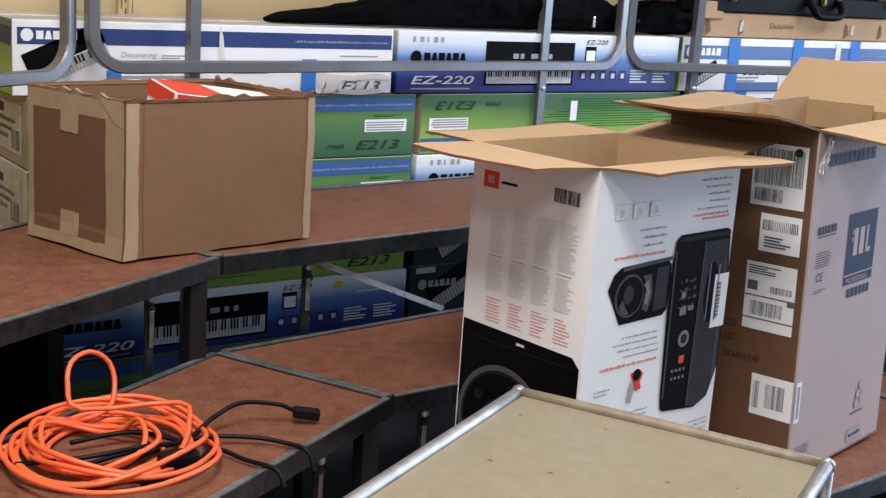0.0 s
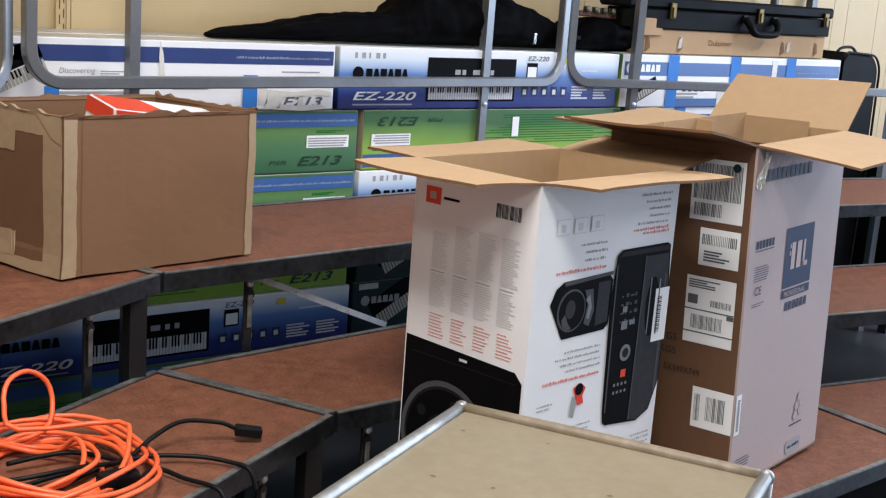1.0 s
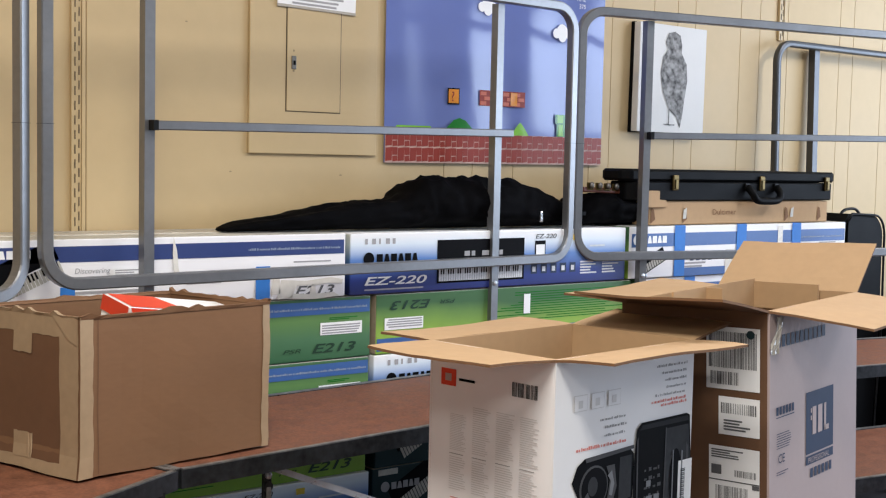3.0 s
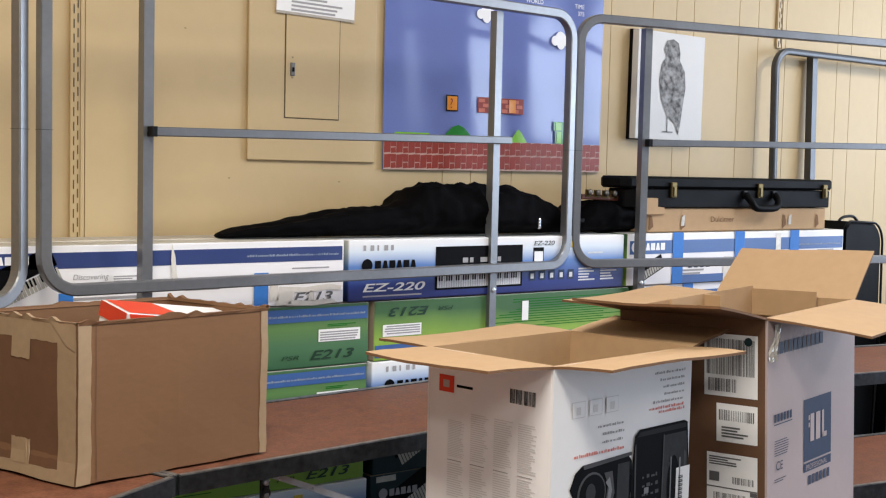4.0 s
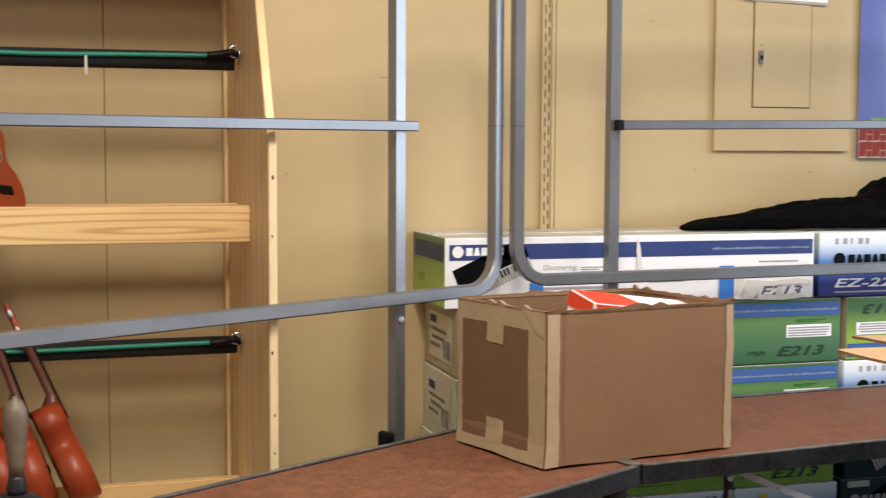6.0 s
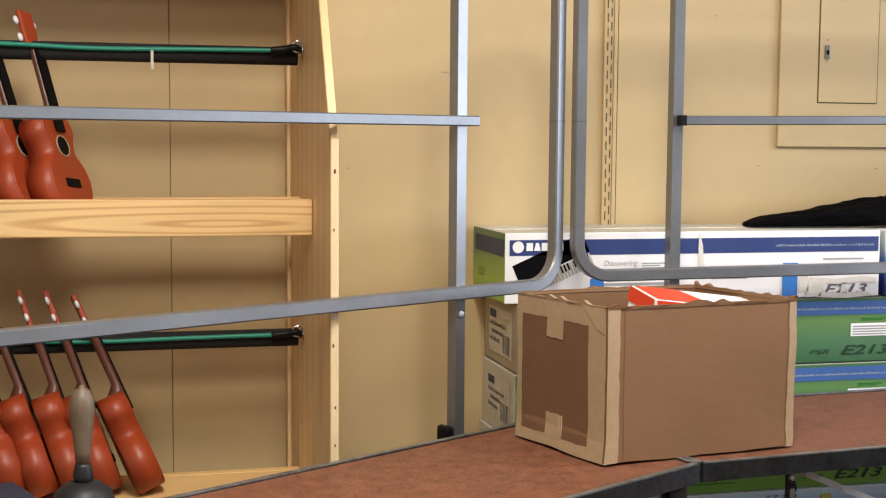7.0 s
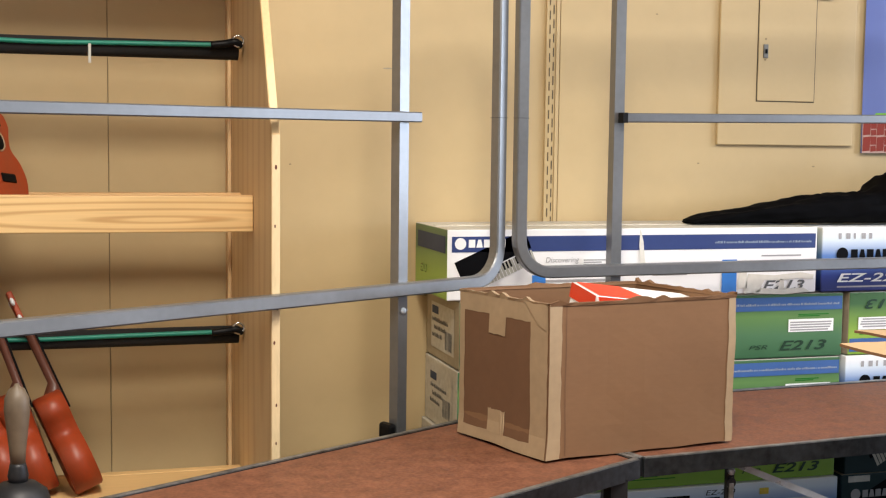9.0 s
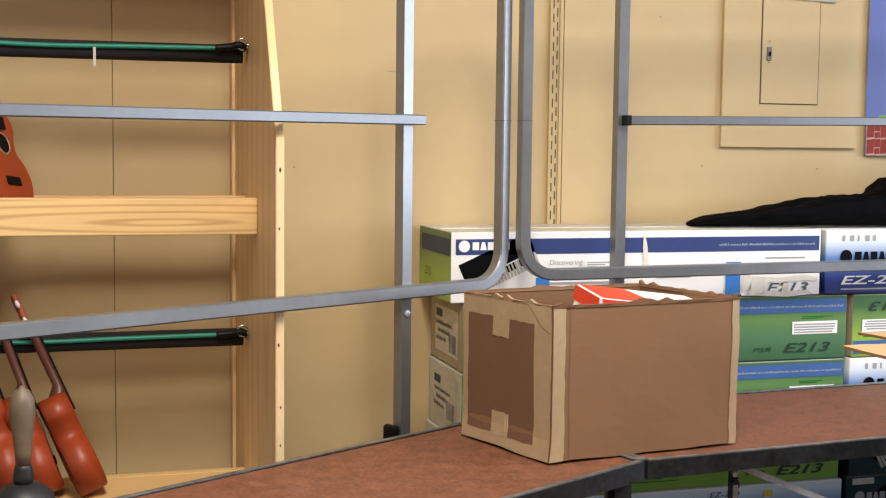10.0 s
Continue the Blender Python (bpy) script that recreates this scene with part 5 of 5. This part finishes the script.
poly_part("hill_print", post, I, [(0.525, 0.098), (0.55, 0.13), (0.565, 0.143), (0.58, 0.13), (0.605, 0.098)], M["lime"], LF)
print_part("pipe_print", post, I, [(0.735, 0.098, 0.795, 0.143), (0.728, 0.143, 0.80, 0.176)], M["dgreen"], LF)
print_part("pipe_print", post, I, [(0.743, 0.10, 0.765, 0.141), (0.737, 0.146, 0.765, 0.173)], M["lime"], LF + 0.001)
print_part("block_print", post, I, [(0.248, 0.194, 0.298, 0.247)], M["ink"], LF)
print_part("block_print", post, I, [(0.252, 0.198, 0.294, 0.243)], M["block"], LF + 0.001)
text(post, I, 0.261, 0.204, 0.046, "?", M["brick_red"], lift=LF + 0.002, wide=1.0)
print_part("block_print", post, I, [(0.383, 0.194, 0.585, 0.246)], M["brick_red"], LF)
print_part("block_print", post, I, [(0.386 + i * 0.05 + 0.017 * (j % 2), 0.197 + j * 0.016, 0.386 + i * 0.05 + 0.017 * (j % 2) + 0.026, 0.209 + j * 0.016) for i in range(4) for j in range(3)], M["block_red"], LF + 0.001)
print_part("block_print", post, I, [(0.518, 0.198, 0.548, 0.242)], M["block"], LF + 0.002)
for cx, cz, w in ((0.41, 0.525, 0.04), (0.75, 0.462, 0.042)):
    for dx, dz, rr in ((-0.6, -0.1, 0.42), (0, 0.1, 0.6), (0.6, -0.05, 0.42), (0.05, -0.35, 0.45)):
        poly_part("cloud_print", post, I, disc(cx + dx * w, cz + dz * w, rr * w, 12), M["label"], LF + 0.0005 * (dx + 2))
text(post, I, 0.585, 0.578, 0.022, "WORLD", M["label"], lift=LF)
text(post, I, 0.60, 0.553, 0.022, "1-1", M["label"], lift=LF)
text(post, I, 0.815, 0.578, 0.022, "TIME", M["label"], lift=LF)
text(post, I, 0.83, 0.553, 0.022, "375", M["label"], lift=LF)

# canvas with a plain grey shape
cv = empty("canvas_picture", pose(3.365, WALL_Y - 0.045, 1.364, 0, 0.6, 0), "white canvas with a plain grey drawing, dark edges", "picture")
part("stretcher", boxm(-0.002, 0.029, -0.003, 0.367, 0.044, 0.403, bevel=0.002), M["ink"], cv)
part("canvas", boxm(0.0, -0.002, 0.0, 0.365, 0.0285, 0.40, bevel=0.002), M["canvas"], cv)
poly_part("drawing", cv, I, [(0.165, 0.09), (0.13, 0.15), (0.115, 0.22), (0.125, 0.28), (0.15, 0.31), (0.135, 0.335), (0.15, 0.37), (0.185, 0.378), (0.215, 0.365), (0.225, 0.33), (0.225, 0.30), (0.255, 0.26), (0.262, 0.20), (0.25, 0.13), (0.24, 0.06), (0.23, 0.02), (0.21, 0.06)], M["charcoal"], 0.004)
print_part("drawing", cv, I, [(0.165, 0.03, 0.17, 0.09), (0.14, 0.028, 0.20, 0.033)], M["charcoal"], 0.004)

# ---- instrument rack ----
rack = empty("instrument_rack", pose(0, 0, 0), "pine instrument rack with padded bars standing against the wall", "rack")


def rack_side(x):
    yz = [(2.53, 0.0), (3.255, 0.0), (3.255, 2.05), (2.97, 2.05), (2.53, 1.254)]
    bm = bmesh.new()
    a = [bm.verts.new((x, y, z)) for y, z in yz]
    b = [bm.verts.new((x + 0.018, y, z)) for y, z in yz]
    bm.faces.new(a), bm.faces.new(b[::-1])
    for i in range(5):
        bm.faces.new((a[i], b[i], b[(i + 1) % 5], a[(i + 1) % 5]))
    bmesh.ops.recalc_face_normals(bm, faces=bm.faces[:])
    bmesh.ops.bevel(bm, geom=bm.edges[:], offset=0.002, segments=1, affect="EDGES")
    part("side_panel", bm, M["pine_up"], rack)
    part("edge_band", boxm(x + 0.001, 2.524, 0.0, x + 0.017, 2.5295, 1.256), M["pine_pale"], rack)


rack_side(0.377)
rg = random.Random(3)
for z in (0.62, 0.70, 0.83, 0.90, 1.07, 1.19):
    r = rg.uniform(0.002, 0.0035)
    cx = 0.386 + rg.uniform(-0.004, 0.004)
    bm = bmesh.new()
    bm.faces.new([bm.verts.new((cx + r * 0.7 * math.cos(a), 2.5236, z + r * 1.5 * math.sin(a))) for a in [2 * math.pi * i / 12 for i in range(12)]])
    part("knot", bm, M["dark_wood"], rack, "dark knot in the pine")
rack_side(-1.75)
part("rear_post", boxm(0.367, 3.205, 0.0, 0.3765, 3.2545, 2.04, bevel=0.002), M["pine_up"], rack)
part("front_board", boxm(-1.715, 2.79, 1.04, 0.376, 2.826, 1.122, bevel=0.003), M["pine"], rack)
part("rear_board", boxm(-1.715, 3.005, 1.06, 0.376, 3.035, 1.119, bevel=0.003), M["pine"], rack)
part("rest_bar", boxm(-1.715, 2.88, 1.05, 0.376, 2.925, 1.076, bevel=0.002), M["pine"], rack)
part("rear_board", boxm(-1.715, 3.005, 0.36, 0.376, 3.035, 0.448, bevel=0.003), M["pine"], rack)
part("shelf", boxm(-1.715, 2.80, 0.426, 0.376, 3.004, 0.447), M["pine"], rack)
for z in (1.452, 0.778):
    part("padded_bar", tube([(-1.71, 2.985, z), (0.366, 2.985, z + 0.002)], 0.0215, 14), M["foam"], rack, "black foam sleeve on a bar", smooth=True)
    pts = [(-1.7 + i * 0.2, 2.957 - 0.003 * math.sin(i * 1.3), z + 0.010 + 0.003 * math.sin(i * 2.1)) for i in range(11)]
    part("elastic_cord", tube(smooth_path(pts + [(0.335, 2.955, z + 0.012)], 4), 0.0055, 8), M["bungee"], rack, "green elastic cord", smooth=True)
    part("cord_hook", tube(smooth_path([(0.30, 2.953, z + 0.012), (0.335, 2.95, z + 0.016), (0.355, 2.945, z + 0.02), (0.37, 2.95, z + 0.012)], 5), 0.009, 8), M["black"], rack, smooth=True)
    bm = tube([(0.362 + 0.013 * math.cos(a), 2.944, z + 0.022 + 0.013 * math.sin(a)) for a in [2 * math.pi * i / 14 for i in range(14)]], 0.0028, 6, closed=True)
    part("screw_eye", bm, M["chrome"], rack, smooth=True)
part("top_shelf", boxm(-1.73, 2.84, 1.72, 0.376, 3.255, 1.74), M["pine"], rack)
part("hang_tag", boxm(0.026, 2.948, 1.415, 0.032, 2.95, 1.458), M["ash"], rack, "small white tag")


def ukulele(m):
    root = empty("ukulele", m, "reddish mahogany ukulele leaning on the rack", "ukulele", "ukuleles")
    prof = [(0.0, 0.0), (0.045, 0.004), (0.075, 0.03), (0.088, 0.075), (0.076, 0.115), (0.052, 0.145), (0.054, 0.172), (0.067, 0.205), (0.058, 0.235), (0.03, 0.25), (0.0, 0.252)]
    pp = smooth_path([(w, z, 0) for w, z in prof], 9)
    loop = [(p.x, p.y) for p in pp] + [(-p.x, p.y) for p in pp[-2:0:-1]]
    d = 0.034
    bm = bmesh.new()
    a = [bm.verts.new((-d, y, z)) for y, z in loop]
    b = [bm.verts.new((d, y, z)) for y, z in loop]
    bm.faces.new(a[::-1]), bm.faces.new(b)
    for i in range(len(loop)):
        bm.faces.new((a[i], b[i], b[(i + 1) % len(loop)], a[(i + 1) % len(loop)]))
    bmesh.ops.recalc_face_normals(bm, faces=bm.faces[:])
    es = [e for e in bm.edges if abs(e.verts[0].co.x - e.verts[1].co.x) < 1e-5]
    bmesh.ops.bevel(bm, geom=es, offset=0.003, segments=2, affect="EDGES")
    body = part("body", bm, M["mahogany"], root, smooth=True)
    for p in body.data.polygons:
        p.use_smooth = abs(p.normal.x) < 0.2
    ring = [(d + 0.0006, 0.026 * math.cos(t), 0.165 + 0.026 * math.sin(t)) for t in [2 * math.pi * i / 24 for i in range(24)]]
    bm = bmesh.new()
    bm.faces.new([bm.verts.new(p) for p in ring])
    part("sound_hole", bm, M["ink"], body)
    part("rosette", tube(ring, 0.0022, 6, closed=True), M["tape"], body, smooth=True)
    part("bridge", boxm(d - 0.001, -0.028, 0.06, d + 0.004, 0.032, 0.082, bevel=0.003), M["ink"], root)
    # neck tapering into the heel
    bm = bmesh.new()
    secs = [(0.232, 0.024, -d + 0.004), (0.25, 0.021, -0.004), (0.275, 0.019, 0.018), (0.405, 0.017, 0.018), (0.42, 0.02, 0.016)]
    rings = [[bm.verts.new(p) for p in ((d + 0.003, w, z), (d + 0.003, -w, z), ((x + d) / 2, -w, z), (x, -w * 0.4, z), (x, w * 0.4, z), ((x + d) / 2, w, z))] for z, w, x in secs]
    for r0, r1 in zip(rings, rings[1:]):
        for j in range(6):
            bm.faces.new((r0[j], r0[(j + 1) % 6], r1[(j + 1) % 6], r1[j]))
    bm.faces.new(rings[0]), bm.faces.new(rings[-1])
    bmesh.ops.recalc_face_normals(bm, faces=bm.faces[:])
    part("neck", bm, M["dark_wood"], root, smooth=True)
    part("fingerboard", boxm(d + 0.003, -0.018, 0.20, d + 0.008, 0.018, 0.418), M["ink"], root)
    hd_ = part("headstock", boxm(0.018, -0.028, 0.418, 0.032, 0.028, 0.515, bevel=0.004), M["mahogany"], root)
    for s in (-1, 1):
        for z in (0.443, 0.487):
            bm = bmesh.new()
            bmesh.ops.create_uvsphere(bm, u_segments=10, v_segments=7, radius=0.009, matrix=Matrix.Translation((0.022, s * 0.038, z)) @ Matrix.Diagonal((0.6, 1, 1.2, 1)))
            part("tuning_peg", bm, M["keys"], hd_, "white tuning peg", smooth=True)
    return root




def leaning(foot, along, turn):
    """Pose of an instrument that stands on foot, its neck along a direction, its front turned by degrees."""
    z = Vector(along).normalized()
    x = Vector((math.cos(radians(turn)), -math.sin(radians(turn)), 0))
    x = (x - z * x.dot(z)).normalized()
    y = z.cross(x)
    return Matrix.Translation(foot) @ Matrix((x, y, z)).transposed().to_4x4()


uk = ukulele(leaning((0.016, 2.875, 0.455), (-0.145, 0.06, 0.326), -5))
uk.scale = (0.93, 0.93, 0.93)
for i in range(1, 8):
    copy_thing(uk, leaning((-0.01 - 0.0665 * i, 2.875 + 0.004 * (i % 2), 0.455), (-0.124 + 0.006 * (i % 3), 0.06, 0.326), -4 + 3 * (i % 2)))
for i in range(4):
    copy_thing(uk, pose(-0.158 - 0.08 * i, 2.90, 1.083, -6, -19 - (i % 2) * 1.5, -26 + (i % 2) * 3))

# ---- hand bell with a turned wooden handle on the top tread ----
bell = empty("hand_bell", pose(-0.095, 2.0, 0.611), "old hand bell with a turned wooden handle on the riser", "bell")


def lathe(prof, seg=24):
    bm = bmesh.new()
    rings = [[bm.verts.new((r * math.cos(2 * math.pi * j / seg), r * math.sin(2 * math.pi * j / seg), z)) for j in range(seg)] for r, z in prof]
    for r0, r1 in zip(rings, rings[1:]):
        for j in range(seg):
            bm.faces.new((r0[j], r0[(j + 1) % seg], r1[(j + 1) % seg], r1[j]))
    bm.faces.new(rings[0][::-1]), bm.faces.new(rings[-1])
    return bm


part("bell_body", lathe([(0.075, 0), (0.072, 0.008), (0.058, 0.035), (0.05, 0.065), (0.044, 0.085), (0.028, 0.098), (0.012, 0.102)]), M["dark_steel"], bell, smooth=True)
part("ferrule", lathe([(0.014, 0.10), (0.016, 0.11), (0.013, 0.125), (0.012, 0.13)]), M["dark_steel"], bell, smooth=True)
part("handle", lathe([(0.011, 0.128), (0.0125, 0.15), (0.0165, 0.185), (0.0195, 0.212), (0.0185, 0.232), (0.012, 0.246), (0.005, 0.25), (0.003, 0.254)]), M["old_wood"], bell, "worn grey wooden handle", smooth=True)

# dark folder leaning at the edge of the tread
folder = empty("dark_binder", pose(-0.345, 2.05, 0.611, 0, 0, 24), "dark blue binder with a white edge on the riser", "binder")
part("cover", boxm(0, 0, 0, 0.2, 0.16, 0.035, bevel=0.004), M["navy_cloth"], folder)
part("pages", boxm(0.006, -0.002, 0.006, 0.203, 0.155, 0.022), M["label"], folder)

# ---- cables on the middle tread ----
rg = random.Random(12)
coil = empty("orange_extension_cable", pose(0.705, 1.85, 0.408), "coiled orange extension cable on the riser tread", "cable")
pts = []
turns = 11
for i in range(turns * 14):
    a = 2 * math.pi * i / 14
    t = i / (turns * 14)
    k = int(a / (2 * math.pi))
    rgk = random.Random(k * 3 + 1)
    r = 0.075 + 0.10 * rgk.random()
    ox, oy = rgk.uniform(-0.05, 0.04), rgk.uniform(-0.035, 0.035)
    nk = random.Random((k + 1) * 3 + 1)
    r2, ox2, oy2 = 0.075 + 0.10 * nk.random(), nk.uniform(-0.05, 0.04), nk.uniform(-0.035, 0.035)
    f_ = (a / (2 * math.pi)) - k
    r, ox, oy = r + (r2 - r) * f_, ox + (ox2 - ox) * f_, oy + (oy2 - oy) * f_
    z = 0.007 + 0.045 * t * (0.6 + 0.4 * math.sin(a * 1.7 + k)) + 0.006 * math.sin(a * 3 + k)
    pts.append((ox + r * 1.10 * math.cos(a + 0.6), oy + r * 1.18 * math.sin(a + 0.6), max(0.007, z)))
pts += [(-0.02, 0.09, 0.05), (-0.035, 0.115, 0.085), (-0.02, 0.14, 0.118), (0.02, 0.16, 0.125), (0.055, 0.165, 0.10), (0.06, 0.15, 0.06), (0.03, 0.115, 0.03), (-0.06, 0.10, 0.02), (-0.16, 0.07, 0.012), (-0.28, 0.02, 0.008), (-0.42, -0.1, 0.007)]
part("cord", tube(smooth_path(pts, 3), 0.0044, 8), M["orange"], coil, smooth=True)
part("plug", boxm(0.035, -0.125, 0.004, 0.10, -0.092, 0.034, bevel=0.007), M["black"], coil, "black moulded plug")
black = empty("black_power_cord", pose(0.828, 1.79, 0.408), "black power cord with a moulded connector on the riser", "cable")
part("cord", tube(smooth_path([(-0.2, 0.02, 0.006), (-0.1, 0.03, 0.012), (-0.01, 0.035, 0.012), (0.06, 0.07, 0.03), (0.12, 0.085, 0.042), (0.18, 0.068, 0.036), (0.205, 0.058, 0.026), (0.216, 0.053, 0.021)], 6), 0.0042, 8), M["black"], black, smooth=True)
part("cord", tube(smooth_path([(-0.16, -0.02, 0.005), (-0.05, 0.03, 0.01), (0.03, 0.03, 0.014), (0.1, 0.0, 0.012), (0.145, -0.04, 0.008), (0.165, -0.075, 0.003), (0.17, -0.09, -0.03)], 6), 0.0042, 8), M["black"], black, smooth=True)
part("cord", tube(smooth_path([(-0.13, -0.08, 0.006), (-0.05, -0.07, 0.01), (0.02, -0.02, 0.012), (0.05, -0.07, 0.008), (0.08, -0.125, 0.005), (0.085, -0.145, -0.02)], 6), 0.0042, 8), M["black"], black, smooth=True)
part("cord", tube(smooth_path([(-0.28, 0.06, 0.012), (-0.2, 0.0, 0.03), (-0.1, -0.01, 0.035), (-0.02, 0.03, 0.014), (-0.08, 0.09, 0.02), (-0.18, 0.1, 0.015)], 6), 0.0042, 8), M["black"], black, smooth=True)
part("connector", boxm(-0.024, -0.011, -0.009, 0.024, 0.011, 0.009, bevel=0.003, m=pose(0.23, 0.047, 0.018, 0, 8, -24)), M["black"], black)

# ---- riser ironwork seen under the top tread ----
def brace(a, b, r=0.0068):
    root = empty("riser_brace", pose(0, 0, 0), "zinc plated diagonal brace of the riser frame", "brace")
    part("bar", tube([a, b], r, square=True), M["zinc"], root)
    return root


brace((1.345, 2.33, 0.565), (1.735, 2.375, 0.40))


def leg_bracket(x, y, z0, z1, turn):
    root = empty("leg_bracket", pose(x, y, z0, 0, 0, turn), "folding steel leg bracket of the riser", "bracket", "leg brackets")
    part("strap", boxm(-0.011, -0.004, 0, 0.011, 0.004, z1 - z0, bevel=0.002), M["steel"], root)
    bm = lathe([(0.0115, -0.002), (0.0115, 0.002)], 16)
    bmesh.ops.transform(bm, matrix=pose(0, -0.006, z1 - z0 - 0.045, 90), verts=bm.verts[:])
    part("hinge_plate", bm, M["steel"], root)
    part("latch_strap", boxm(-0.006, -0.0095, z1 - z0 - 0.12, 0.006, -0.0055, z1 - z0 - 0.045, bevel=0.002), M["lip"], root)
    bm = lathe([(0.008, 0), (0.008, 0.006), (0.004, 0.009)], 10)
    bmesh.ops.transform(bm, matrix=pose(0, -0.004, z1 - z0 - 0.02, 90), verts=bm.verts[:])
    part("bolt", bm, M["zinc"], root)
    return root


leg_bracket(1.325, 2.325, 0.0, 0.575, 6)
leg_bracket(0.915, 2.215, 0.0, 0.575, 26)
leg_bracket(1.065, 1.80, 0.0, 0.37, 26)
leg_bracket(1.37, 1.915, 0.0, 0.37, 6)
